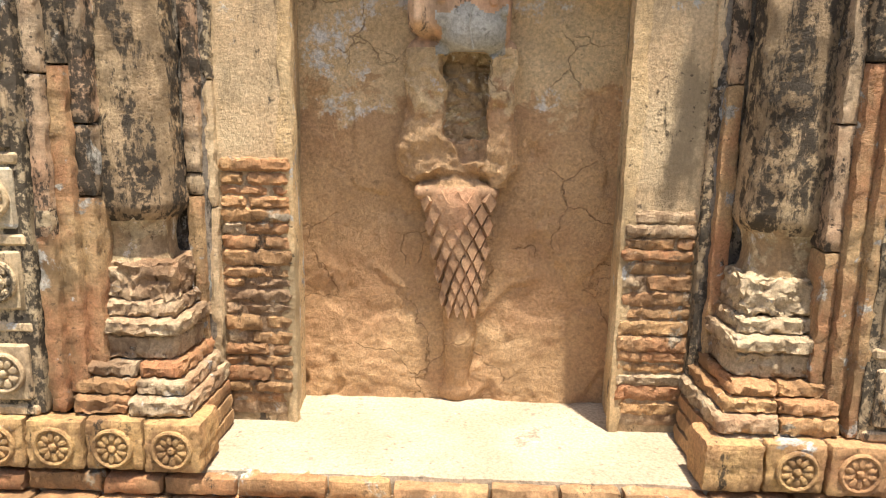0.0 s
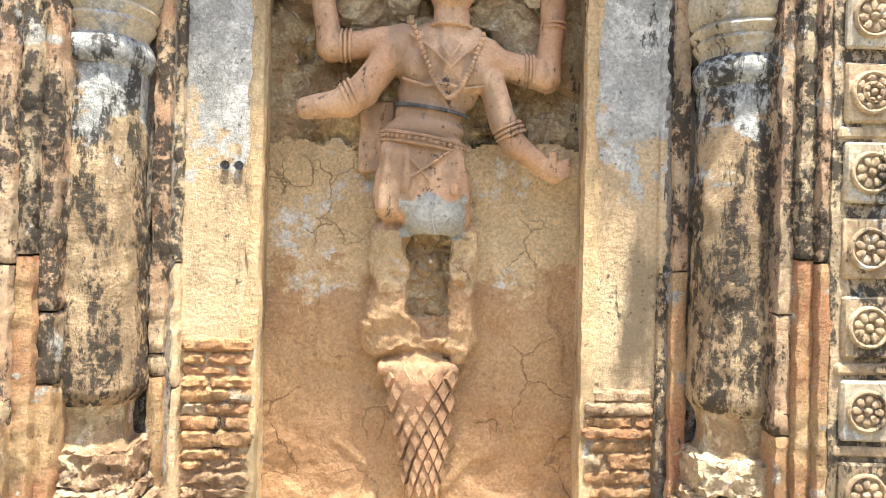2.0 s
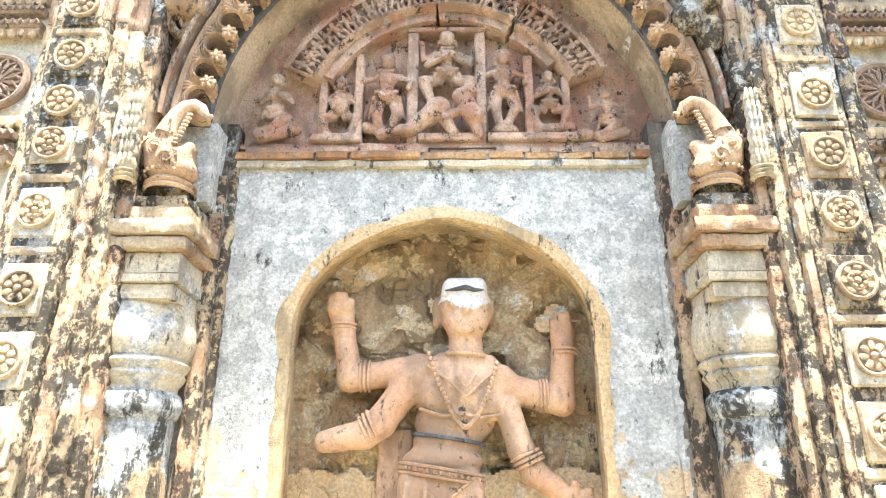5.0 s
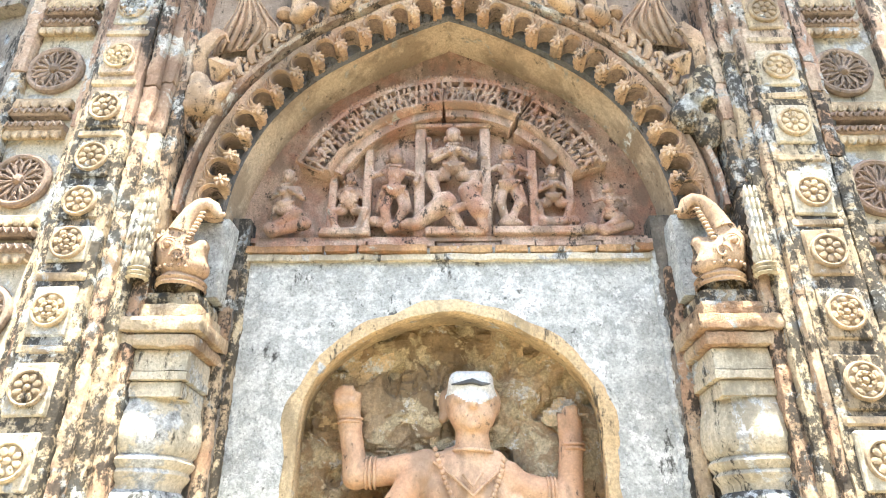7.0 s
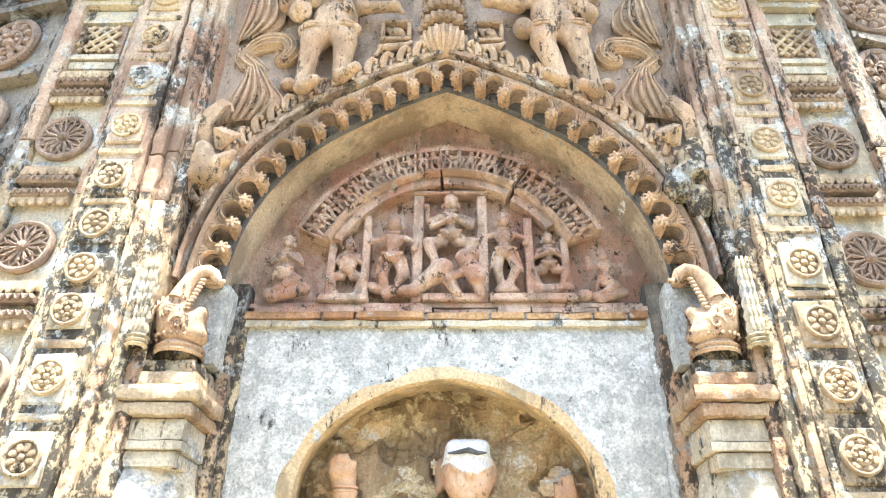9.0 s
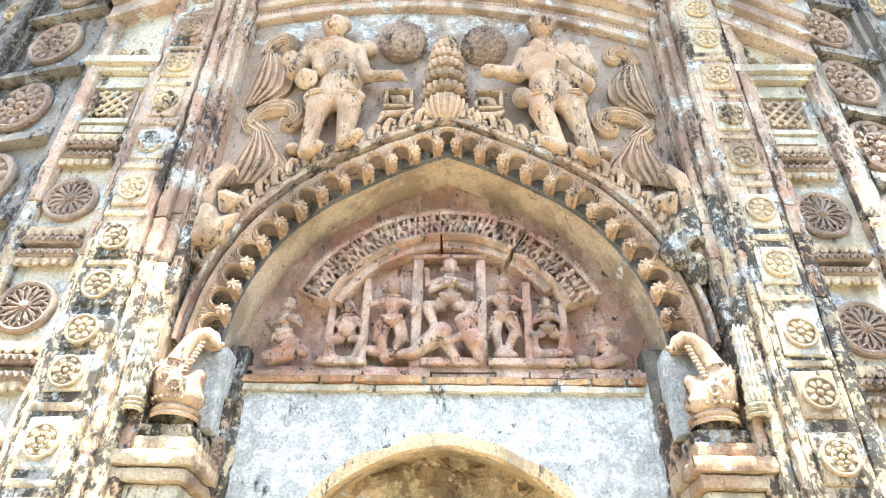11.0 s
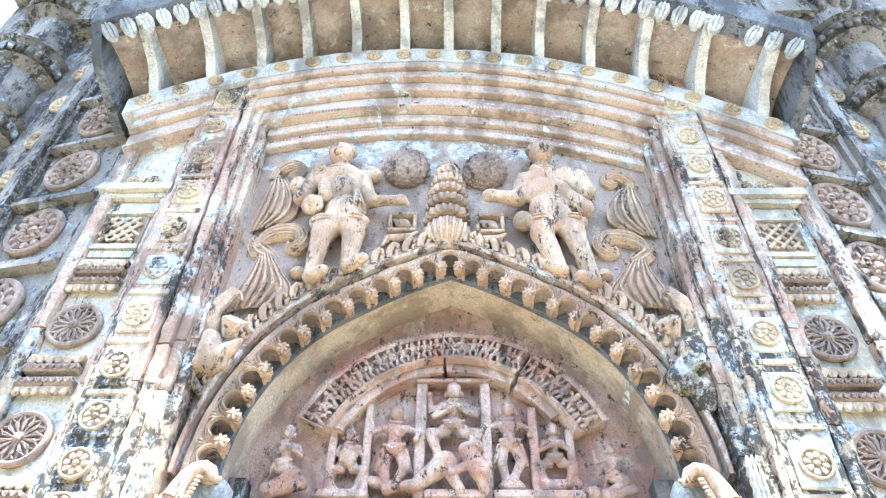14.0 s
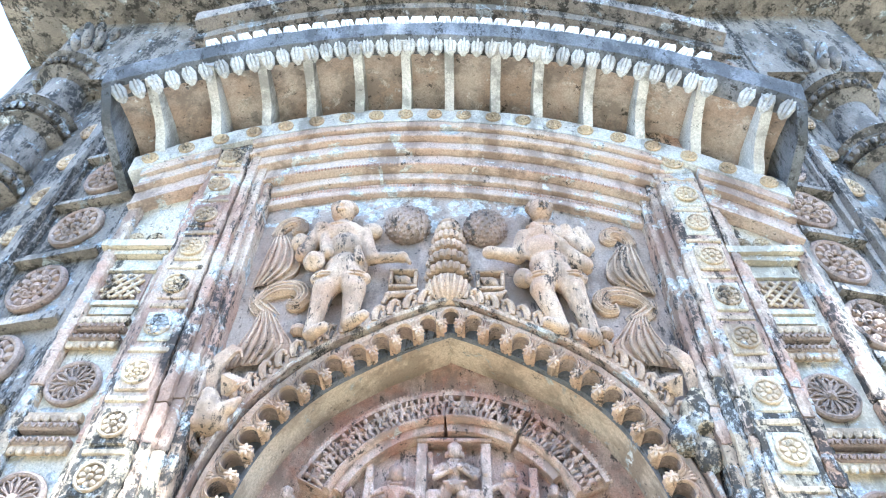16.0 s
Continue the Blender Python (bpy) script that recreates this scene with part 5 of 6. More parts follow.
G.ob("stone_fill", RUBBLE, o)
# two peg holes: shallow dishes, their depth's shade put into the dark colour
for x in (-0.487, -0.452):
    Geo().lathe([(0.0125, 0.003), (0.011, -0.001), (0.009, -0.004), (0.001, -0.005)], 14, Matrix.Translation((x, 1.614, 1.708)) @ pose(0, 0, 0, 90), 0.002).ob(
        "peg_hole", LIP, None, "shallow dish on the niche wall, a peg hole's shade in its dark colour", "hole", "peg holes", "structure")

# ---- reliefs of the upper panel ----
PY = AY + 0.02
Z = Matrix.Translation


def guardian(s):
    """A standing attendant relief as one plain skin; s mirrors it."""
    if s < 0:
        J = dict(head=(-0.440, 4.105), neck=(-0.435, 4.045), chest=(-0.425, 3.985), belly=(-0.405, 3.895), hip=(-0.390, 3.785), kneeA=(-0.455, 3.655), footA=(-0.478, 3.455), kneeB=(-0.345, 3.660), footB=(-0.350, 3.505),
                 shA=(-0.512, 3.995), elA=(-0.568, 3.855), haA=(-0.512, 3.995), shB=(-0.345, 3.985), elB=(-0.300, 3.835), haB=(-0.175, 3.830), toeA=(0.055, -0.012), toeB=(0.060, -0.005))
    else:
        J = dict(head=(0.385, 4.105), neck=(0.385, 4.035), chest=(0.390, 3.965), belly=(0.378, 3.880), hip=(0.398, 3.795), kneeA=(0.352, 3.655), footA=(0.405, 3.480), kneeB=(0.466, 3.655), footB=(0.512, 3.435),
                 shA=(0.308, 3.965), elA=(0.275, 3.845), haA=(0.165, 3.838), shB=(0.462, 3.975), elB=(0.535, 3.870), haB=(0.475, 3.995), toeA=(-0.055, -0.014), toeB=(-0.050, -0.020))
    q = lambda k, d=0.05: (J[k][0], PY - d, J[k][1])
    P = [("e", q("head", 0.075), (0.050, 0.048, 0.062)), ("e", (J["head"][0], PY - 0.055, J["head"][1] + 0.040), (0.062, 0.045, 0.034)), ("c", (J["head"][0], PY - 0.12, J["head"][1] + 0.005), (J["head"][0], PY - 0.128, J["head"][1] - 0.012), 0.007, 0.010), ("c", (J["head"][0] - 0.016, PY - 0.118, J["head"][1] - 0.030), (J["head"][0] + 0.016, PY - 0.118, J["head"][1] - 0.030), 0.006, 0.006), ("c", q("neck"), q("chest"), 0.034, 0.05),
         ("e", q("chest"), (0.088, 0.055, 0.07)), ("e", q("belly", 0.055), (0.072, 0.058, 0.075)), ("e", q("hip"), (0.085, 0.058, 0.07)),
         ("c", q("hip"), q("kneeA", 0.065), 0.062, 0.046), ("c", q("kneeA", 0.065), q("footA", 0.05), 0.044, 0.028), ("c", q("hip"), q("kneeB", 0.065), 0.062, 0.046), ("c", q("kneeB", 0.065), q("footB", 0.05), 0.044, 0.028),
         ("c", q("footA", 0.05), (J["footA"][0] + J["toeA"][0], PY - 0.10, J["footA"][1] + J["toeA"][1]), 0.028, 0.020), ("c", q("footB", 0.05), (J["footB"][0] + J["toeB"][0], PY - 0.10, J["footB"][1] + J["toeB"][1]), 0.028, 0.020),
         ("c", q("shA"), q("elA", 0.06), 0.036, 0.034), ("c", q("elA", 0.06), q("haA", 0.085), 0.033, 0.024), ("e", q("haA", 0.085), (0.030, 0.025, 0.028)),
         ("c", q("shB"), q("elB", 0.06), 0.036, 0.032), ("c", q("elB", 0.06), q("haB", 0.07), 0.027, 0.019), ("e", q("haB", 0.07), (0.024, 0.025, 0.020)), ("c", q("haB", 0.075), (J["haB"][0] + 0.03, PY - 0.07, J["haB"][1] - 0.03), 0.014, 0.010),
         ("c", (J["hip"][0] - 0.075, PY - 0.06, J["hip"][1] + 0.05), (J["hip"][0] + 0.075, PY - 0.06, J["hip"][1] + 0.05), 0.018, 0.018)]
    if s < 0:
        # round pouch, shoulder bundle, knotted belt end
        P += [("e", (-0.512, PY - 0.09, 3.785), (0.044, 0.03, 0.050)), ("e", (-0.512, PY - 0.115, 3.785), (0.022, 0.02, 0.025)), ("c", (-0.50, PY - 0.07, 3.96), (-0.47, PY - 0.085, 3.84), 0.020, 0.028), ("e", (-0.60, PY - 0.03, 3.955), (0.040, 0.04, 0.050)),
              ("c", (-0.35, PY - 0.10, 3.85), (-0.335, PY - 0.095, 3.79), 0.014, 0.022), ("e", (-0.315, PY - 0.03, 4.03), (0.045, 0.035, 0.040))]
    else:
        # sash over the shoulder, side knot and the ball at the hip
        P += [("c", (0.35, PY - 0.085, 4.0), (0.45, PY - 0.095, 3.875), 0.018, 0.020), ("c", (0.45, PY - 0.08, 3.86), (0.520, PY - 0.07, 3.775), 0.030, 0.040), ("e", (0.290, PY - 0.045, 3.735), (0.040, 0.04, 0.042)), ("c", (0.53, PY - 0.05, 3.99), (0.565, PY - 0.05, 3.90), 0.030, 0.022)]
    for k in ("kneeA", "kneeB"):
        # hem of the short breeches
        x, z = J[k]
        P += [("c", (x - 0.034, PY - 0.075, z + 0.045), (x + 0.034, PY - 0.075, z + 0.045), 0.026, 0.026)]
    thin = lambda p: ("c", p[1], p[2], p[3] * 0.96, p[4] * 0.96) if p[0] == "c" else ("e", p[1], tuple(r * 0.97 for r in p[2]))
    G = blob([thin(p) for p in P], 0.005, 0.009, 0.0012)
    for k in ("kneeA", "kneeB"):
        x, z = J[k]
        for dz in (0.055, 0.04):
            G.tube([(x + 0.05 * math.cos(a), PY - 0.06 - 0.050 * math.sin(a), z + dz) for a in (math.pi * i / 10 for i in range(11))], 0.006, 6)
    x, z = J["neck"]
    G.tube([(x + 0.06 * math.cos(a), PY - 0.05 - 0.05 * math.sin(a), z - 0.01 - 0.03 * math.sin(a)) for a in (math.pi * i / 10 for i in range(11))], 0.007, 6)
    x, z = J["head"]
    for i in range(9):
        a = math.pi * i / 8
        G.ball((x + 0.048 * math.cos(a), PY - 0.085, z + 0.02 + 0.034 * math.sin(a)), (0.008, 0.012, 0.014), 6)
    return G.ob("guardian_relief", BUFF, None, "buff terracotta attendant standing with one arm bent, high relief" if s < 0 else "buff terracotta attendant with a raised hand and crossed sash, high relief",
                "statue", "attendants over the arch")


guardian(-1)
guardian(1)

# tiered lotus vase
va = hub("lotus_vase", "tall tiered terracotta vase of stacked lotus petals over the arch", "vase")
m = Z((AX - 0.012, PY, 0))
Geo().lathe([(0.02, 3.620), (0.045, 3.630), (0.066, 3.655), (0.078, 3.690), (0.080, 3.720), (0.072, 3.738), (0.05, 3.745)], 28, m, 0.001).ob("bowl", BUFF, va, "ribbed bowl of the vase")
G = Geo()
for i in range(20):
    a = math.tau * i / 20
    G.tube([(AX - 0.012 + r * math.cos(a), PY + r * math.sin(a), z) for r, z in ((0.047, 3.635), (0.070, 3.66), (0.082, 3.695), (0.084, 3.724))], [0.005, 0.008, 0.009, 0.006], 6)
G.ob("ribs", BUFF, va)
for z, r, n in ((3.785, 0.084, 20), (3.858, 0.079, 18), (3.928, 0.072, 18), (3.994, 0.064, 16), (4.054, 0.054, 14)):
    # a fluted cup that flares to a scalloped rim
    cup = [(0.48, -0.036), (0.52, -0.030), (1.04, -0.026), (1.14, -0.014), (1.08, 0.006), (0.92, 0.020), (0.60, 0.026), (0.48, 0.036)]

    def flute(u, v):
        k, dz = cup[round(v * 7)]
        w = abs(math.sin(n * math.pi * u))
        q = r * k * (0.86 + 0.16 * w)
        return (AX - 0.012 + q * math.cos(math.tau * u), PY + q * math.sin(math.tau * u), z + dz)
    Geo().grid(flute, n * 6, 7, closed=True).ob("tier", BUFF, va, "fluted lotus tier")
Geo().lathe([(0.05, 4.05), (0.045, 4.08), (0.05, 4.09), (0.036, 4.115), (0.012, 4.13)], 20, m).ob("cap", BUFF, va)

# two knobbly round fruits
for x, z, sc in ((AX - 0.185, 4.085, 1.04), (AX + 0.140, 4.060, 1.0)):
    G = Geo().ball((x, PY - 0.01, z), (0.092 * sc, 0.075, 0.098 * sc), 24)
    n = 170
    for i in range(n):
        t = math.acos(1 - 2 * (i + 0.5) / n)
        a = i * 2.39996
        d = Vector((math.sin(t) * math.cos(a), math.sin(t) * math.sin(a), math.cos(t)))
        if d.y < 0.3:
            G.ball((x + d.x * 0.088 * sc, PY - 0.01 + d.y * 0.072, z + d.z * 0.094 * sc), 0.0105, 5)
    G.ball((x, PY - 0.03, z + 0.098 * sc), 0.014, 6)
    G.ob("round_fruit", MEDAL, None, "dark knobbly round terracotta fruit beside the vase", "ornament", "fruits beside the vase")

# small framed boxes under the attendants' arms
for s, x, z in ((-1, AX - 0.185, 3.755), (1, AX + 0.150, 3.745)):
    fr = hub("small_frame", "small square terracotta frame under the attendant's arm", "ornament", "small frames")
    for a, b, c, d in ((-0.055, 0.055, -0.052, -0.036), (-0.055, 0.055, 0.036, 0.05), (-0.055, -0.04, -0.036, 0.036), (0.04, 0.055, -0.036, 0.036)):
        Geo().box(x + a, x + b, PY - 0.035, PY + 0.01, z + c, z + d, ch=0.004).ob("rail", BUFF, fr)
    blob([("e", (x, PY - 0.01, z), (0.030, 0.025, 0.024)), ("c", (x - 0.03, PY - 0.01, z + 0.02), (x + 0.03, PY - 0.015, z - 0.02), 0.012, 0.008)], 0.004, 0.008).ob("boss", BUFF, fr)
    blob([("c", (x - 0.05, PY - 0.02, z - 0.085), (x + 0.03, PY - 0.03, z - 0.085), 0.017, 0.014), ("c", (x + 0.03, PY - 0.03, z - 0.085), (x + 0.055, PY - 0.025, z - 0.06), 0.011, 0.008),
          ("c", (x - 0.05, PY - 0.02, z - 0.085), (x - 0.07, PY - 0.02, z - 0.12), 0.012, 0.008), ("c", (x + 0.02, PY - 0.02, z - 0.085), (x + 0.05, PY - 0.02, z - 0.115), 0.010, 0.007)], 0.004, 0.008).ob(
        "crouched_ornament", BUFF, None, "small crouched scroll-like terracotta ornament on the wall", "ornament", "crouched ornaments")


# ---- scroll leaves at the panel's sides ----
def bend(pts, t):
    """A smooth curve through points (x, z)."""
    k = min(int(t * (len(pts) - 1)), len(pts) - 2)
    u = t * (len(pts) - 1) - k
    a, b, c, d = (Vector(pts[min(max(i, 0), len(pts) - 1)]) for i in (k - 1, k, k + 1, k + 2))
    return 0.5 * (2 * b + (c - a) * u + (2 * a - 5 * b + 4 * c - d) * u ** 2 + (3 * b - a - 3 * c + d) * u ** 3)


def ribbed(name, one, two, n, parent, fit, deep=0.045):
    """A carved leaf between two edge curves: a swelling ground with raised ribs that run along it."""
    G = Geo()
    at = lambda f, t: fit(bend(one, t) * (1 - f) + bend(two, t) * f)
    lift = lambda f, t: PY + 0.010 - deep * (math.sin(math.pi * (0.12 + 0.76 * f)) ** 0.7) * (0.45 + 0.55 * math.sin(math.pi * min(1.0, 0.1 + 0.85 * t)))
    G.grid(lambda u, v: (at(u, v).x, lift(u, v), at(u, v).y), 10, 26)
    for e in (0.0, 1.0):
        G.grid(lambda u, v: (at(e, v).x, lift(e, v) + (PY + 0.01 - lift(e, v)) * u, at(e, v).y), 1, 26)
    for k in range(n):
        f = k / (n - 1)
        ts = [i / 22 for i in range(23)]
        wide = [(at(min(1.0, f + 0.5 / n), t) - at(max(0.0, f - 0.5 / n), t)).length for t in ts]
        G.tube([(at(f, t).x, lift(f, t) - 0.009, at(f, t).y) for t in ts], [min(0.0105, max(0.0025, 0.29 * w)) for w in wide], 6)
    return G.ob(name, BUFF, parent)


for s in (-1, 1):
    o = hub("scroll_leaf", "tall carved scroll of ribbed leaves beside the attendant, buff terracotta", "carving", "scroll leaves")
    fit = (lambda p: Vector((p.x, p.y))) if s < 0 else (lambda p: Vector((2 * AX - p.x, 3.34 + (p.y - 3.34) * 0.90)))
    ribbed("lower_leaf", [(-0.755, 3.33), (-0.735, 3.42), (-0.705, 3.51), (-0.695, 3.60)], [(-0.590, 3.35), (-0.545, 3.42), (-0.590, 3.50), (-0.650, 3.60)], 7, o, fit)
    ribbed("side_leaf", [(-0.750, 3.68), (-0.740, 3.62), (-0.705, 3.58), (-0.635, 3.570)], [(-0.705, 3.68), (-0.680, 3.65), (-0.650, 3.62), (-0.620, 3.585)], 4, o, fit, 0.03)
    ribbed("curled_leaf", [(-0.705, 3.605), (-0.675, 3.650), (-0.630, 3.672), (-0.590, 3.672), (-0.574, 3.660), (-0.572, 3.650), (-0.578, 3.645), (-0.585, 3.650)],
           [(-0.735, 3.635), (-0.690, 3.715), (-0.620, 3.748), (-0.540, 3.730), (-0.510, 3.670), (-0.545, 3.605), (-0.598, 3.612), (-0.600, 3.652)], 6, o, fit, 0.05)
    ribbed("upper_leaf", [(-0.755, 3.72), (-0.740, 3.82), (-0.730, 3.92), (-0.720, 4.02)], [(-0.680, 3.73), (-0.595, 3.80), (-0.600, 3.90), (-0.665, 4.02)], 6, o, fit)
    ribbed("top_curl", [(-0.700, 4.02), (-0.690, 4.05), (-0.665, 4.075), (-0.648, 4.075), (-0.640, 4.065), (-0.644, 4.058), (-0.650, 4.060)],
           [(-0.740, 4.03), (-0.720, 4.10), (-0.660, 4.140), (-0.600, 4.110), (-0.598, 4.050), (-0.640, 4.032), (-0.662, 4.058)], 5, o, fit, 0.04)
    p = fit(Vector((-0.535, 3.505)))
    Geo().ball((p.x, PY - 0.01, p.y), (0.032, 0.03, 0.026), 10).ob("bud", BUFF, o)

# ---- beasts at the arch's shoulders, each under a leafy tuft ----
for s in (-1, 1):
    X = lambda x: AX + s * x
    o = hub("beast_carving", "carved crouching beast under a leafy tuft at the arch's shoulder" if s < 0 else "crumbled carved beast under a leafy tuft at the arch's shoulder", "carving", "shoulder carvings")
    P = [("e", (X(0.760), PY - 0.04, 3.088), (0.066, 0.050, 0.034)), ("e", (X(0.765), PY - 0.05, 3.135), (0.045, 0.050, 0.055)), ("c", (X(0.74), PY - 0.06, 3.11), (X(0.69), PY - 0.075, 3.135), 0.035, 0.020),
         ("c", (X(0.69), PY - 0.075, 3.135), (X(0.668), PY - 0.08, 3.155), 0.020, 0.012), ("e", (X(0.775), PY - 0.06, 3.185), (0.030, 0.030, 0.026)), ("c", (X(0.815), PY - 0.03, 3.06), (X(0.79), PY - 0.03, 3.19), 0.03, 0.02)]
    if s > 0:
        P = P[:2] + P[4:] + [("e", (X(0.71), PY - 0.03, 3.04), (0.05, 0.05, 0.05)), ("e", (X(0.77), PY - 0.03, 2.99), (0.04, 0.05, 0.06))]
    blob(P, 0.006, 0.012, 0.006 if s > 0 else 0.002).ob("beast", BUFF if s < 0 else STRIP, o)
    G = Geo()
    for k in range(8):
        u = k / 7
        G.tube([(X(0.795 - 0.02 * u), PY - 0.04, 3.21 + 0.01 * u), (X(0.805 - 0.035 * u), PY - 0.065, 3.27 + 0.02 * u), (X(0.785 - 0.05 * u), PY - 0.07, 3.335 + 0.015 * u), (X(0.745 - 0.03 * u), PY - 0.065, 3.385 - 0.018 * u), (X(0.715 - 0.01 * u), PY - 0.06, 3.375 - 0.035 * u)],
               [0.007, 0.011, 0.011, 0.009, 0.005], 6)
    G.ob("tuft", BUFF, o, "ribbed leafy tuft")
    G = Geo()
    for k in range(6):
        u = k / 5
        G.tube([(X(0.735 - 0.010 * u), PY - 0.05, 3.195), (X(0.735 - 0.055 * u), PY - 0.085, 3.215 + 0.03 * (1 - u)), (X(0.722 - 0.066 * u), PY - 0.075, 3.262 - 0.03 * u)], [0.008, 0.013, 0.005], 6)
    G.ob("shell_leaf", BUFF, o, "shell-like fluted leaf")

# ---- long-trunked beast heads on the column caps ----
for s in (-1, 1):
    X = lambda x: AX + s * x
    y = 1.43
    o = hub("trunked_beast", "carved beast head with an upturned curling trunk on the column's cap", "carving", "beasts on the columns", m=Z((X(0.725), 1.43, 2.490)) @ Matrix.Diagonal((0.88, 0.9, 0.92, 1)) @ Z((-X(0.725), -1.43, -2.512)))
    G = blob([("e", (X(0.728), y, 2.605), (0.076, 0.066, 0.062)), ("e", (X(0.765), y - 0.005, 2.640), (0.044, 0.052, 0.048)), ("c", (X(0.740), y - 0.015, 2.640), (X(0.735), y - 0.025, 2.690), 0.046, 0.034),
              ("c", (X(0.690), y - 0.01, 2.615), (X(0.668), y - 0.012, 2.640), 0.036, 0.024), ("e", (X(0.690), y, 2.575), (0.05, 0.055, 0.035))], 0.005, 0.012, 0.0012)
    G.ball((X(0.752), y - 0.066, 2.628), 0.011, 8)
    for r in (0.018, 0.026):
        G.tube([(X(0.752) + r * math.cos(a), y - 0.060 + 0.3 * (r - 0.018), 2.628 + r * math.sin(a)) for a in (math.tau * i / 14 for i in range(15))], 0.0035, 5)
    G.tube([(X(0.715 + q * math.cos(a)), y - 0.066, 2.592 + q * math.sin(a)) for a, q in ((0.5 * i, 0.026 - 0.0016 * i) for i in range(14))], 0.0045, 6)
    for i in range(7):
        a = 0.5 + 0.32 * i
        G.tube([(X(0.775 + 0.030 * math.cos(a)), y - 0.03, 2.635 + 0.035 * math.sin(a)), (X(0.775 + 0.056 * math.cos(a)), y - 0.02, 2.635 + 0.066 * math.sin(a))], [0.010, 0.004], 6)
    for i in range(11):
        a = math.pi * i / 10
        G.ball((X(0.728) + 0.066 * math.cos(a), y - 0.060 * math.sin(a) - 0.004, 2.562), 0.006, 5)
    G.ob("head", BUFF, o)
    pts = [(0.738, 2.68), (0.728, 2.715), (0.712, 2.748), (0.690, 2.772), (0.664, 2.780), (0.642, 2.768), (0.630, 2.748), (0.618, 2.738), (0.604, 2.744)]
    Geo().tube([(X(a), y - 0.03, b) for a, b in pts], [0.036, 0.030, 0.026, 0.023, 0.020, 0.018, 0.015, 0.011, 0.006], 12).ob("trunk", BUFF, o)
    G = Geo()
    for i in range(9):
        G.ball((X(0.672 + 0.0035 * i), y - 0.040 - 0.0015 * i, 2.742 - 0.0125 * i), (0.013, 0.009, 0.0065), 6)
    tagged(G.ob("ruff", BUFF, o, "row of beads along the trunk"), kind="stuff")
    Geo().lathe([(0.070, 0), (0.076, 0.008), (0.068, 0.016), (0.076, 0.024), (0.068, 0.032), (0.058, 0.044)], 24, Z((X(0.725), y + 0.02, 2.512))).ob("collar", BUFF, o, "ringed collar")
    lf = Geo()
    for i in range(6):
        lf.ball((X(0.815), 1.378, 2.545 + 0.036 * i), (0.026 - 0.002 * i, 0.020, 0.030), 8)
        for k in (-1, 0, 1):
            lf.ball((X(0.815) + 0.013 * k, 1.360, 2.555 + 0.036 * i), (0.006, 0.007, 0.022), 6)
    for z in (2.50, 2.512, 2.524):
        lf.lathe([(0.02, -0.006), (0.03, 0), (0.02, 0.006)], 14, Z((X(0.815), 1.378, z)))
    lf.ob("leaf_bud", PALEPLAQ, None, "narrow upright leaf bud of stucco beside the beast head", "carving", "leaf buds")

# ---- curved cornice ----
def crown(x):
    """Height of the frieze's lower edge: the bowed line of the eave."""
    return 4.695 - 0.258 * (x + 0.15) ** 2


def bowed(x0, x1, n, dz=0.0):
    out = []
    for i in range(n + 1):
        x = x0 + (x1 - x0) * i / n
        out.append((x, crown(x) + dz, 0.0, 1.0))
    return out


def course(name, x0, x1, prof, dz, mat, label, parent=None, jit=0.003, cat="cornice moulding"):
    G = Geo().band(bowed(x0, x1, 90, dz), prof, close=True)
    G.v = [tuple(Vector(p) + wob(p, jit, 12)) for p in G.v]
    return G.ob(name, mat, parent, label, *(() if parent else (cat, "", "structure")))


# stepped mouldings between the jambs, each further in as it goes down
steps = [(-0.040, 0.0, 1.325), (-0.088, -0.042, 1.348), (-0.106, -0.090, 1.335), (-0.165, -0.108, 1.368), (-0.183, -0.167, 1.356), (-0.262, -0.185, 1.392), (-0.278, -0.264, 1.380), (-0.330, -0.280, 1.420), (-0.39, -0.332, 1.445)]
bow = hub("bowed_moulding", "stack of bowed cream and pink cornice mouldings over the panel", "cornice", "", "structure")
for i, (a, b, y) in enumerate(steps):
    course("moulding_course", -0.90, 0.93, [(a, 1.62), (a, y), (a + 0.004, y - 0.004), (b - 0.004, y - 0.004), (b, y), (b, 1.62)], 0, CORNICE, "", bow)
G = Geo()
for i in range(120):
    x = -0.80 + 1.63 * i / 119
    G.ball((x, 1.376, crown(x) - 0.271), 0.007, 5)
    G.ball((x, 1.440, crown(x) - 0.350), (0.006, 0.006, 0.008), 5)
G.ob("bead_row", RED, bow, "rows of small red beads")
for s in (-1, 1):
    for a, b, y in ((-0.050, 0.0, 1.325), (-0.105, -0.053, 1.345), (-0.130, -0.108, 1.332), (-0.21, -0.134, 1.362), (-0.23, -0.213, 1.350)):
        p, q = sorted((AX + s * 1.055, AX + s * 1.36))
        course("moulding_course", p, q, [(a, 1.62), (a, y), (b, y), (b, 1.62)], 0, CORNICE, "", bow)

# frieze with flat rosettes
fz = hub("rosette_frieze", "bowed whitewashed frieze with small red rosettes", "frieze", "", "structure")
course("frieze_band", -1.40, 1.40, [(0.003, 1.62), (0.003, 1.318), (0.10, 1.312), (0.10, 1.62)], 0, EAVELEAF, "", fz)
FR = rosette(0.036, 8, "petal", 0.014).mesh("rosette", PLAQUE)
for i in range(20):
    x = -1.33 + 2.66 * i / 19
    again(FR, "rosette", fz, pose(x, 1.316, crown(x) + 0.052, 0, rnd.uniform(0, 90), 0))

# ---- projecting eave ----
EY0, EY1 = 1.33, 1.025
ev = hub("eave", "deep bowed eave of plastered masonry with moulded brackets", "eave", "", "structure")


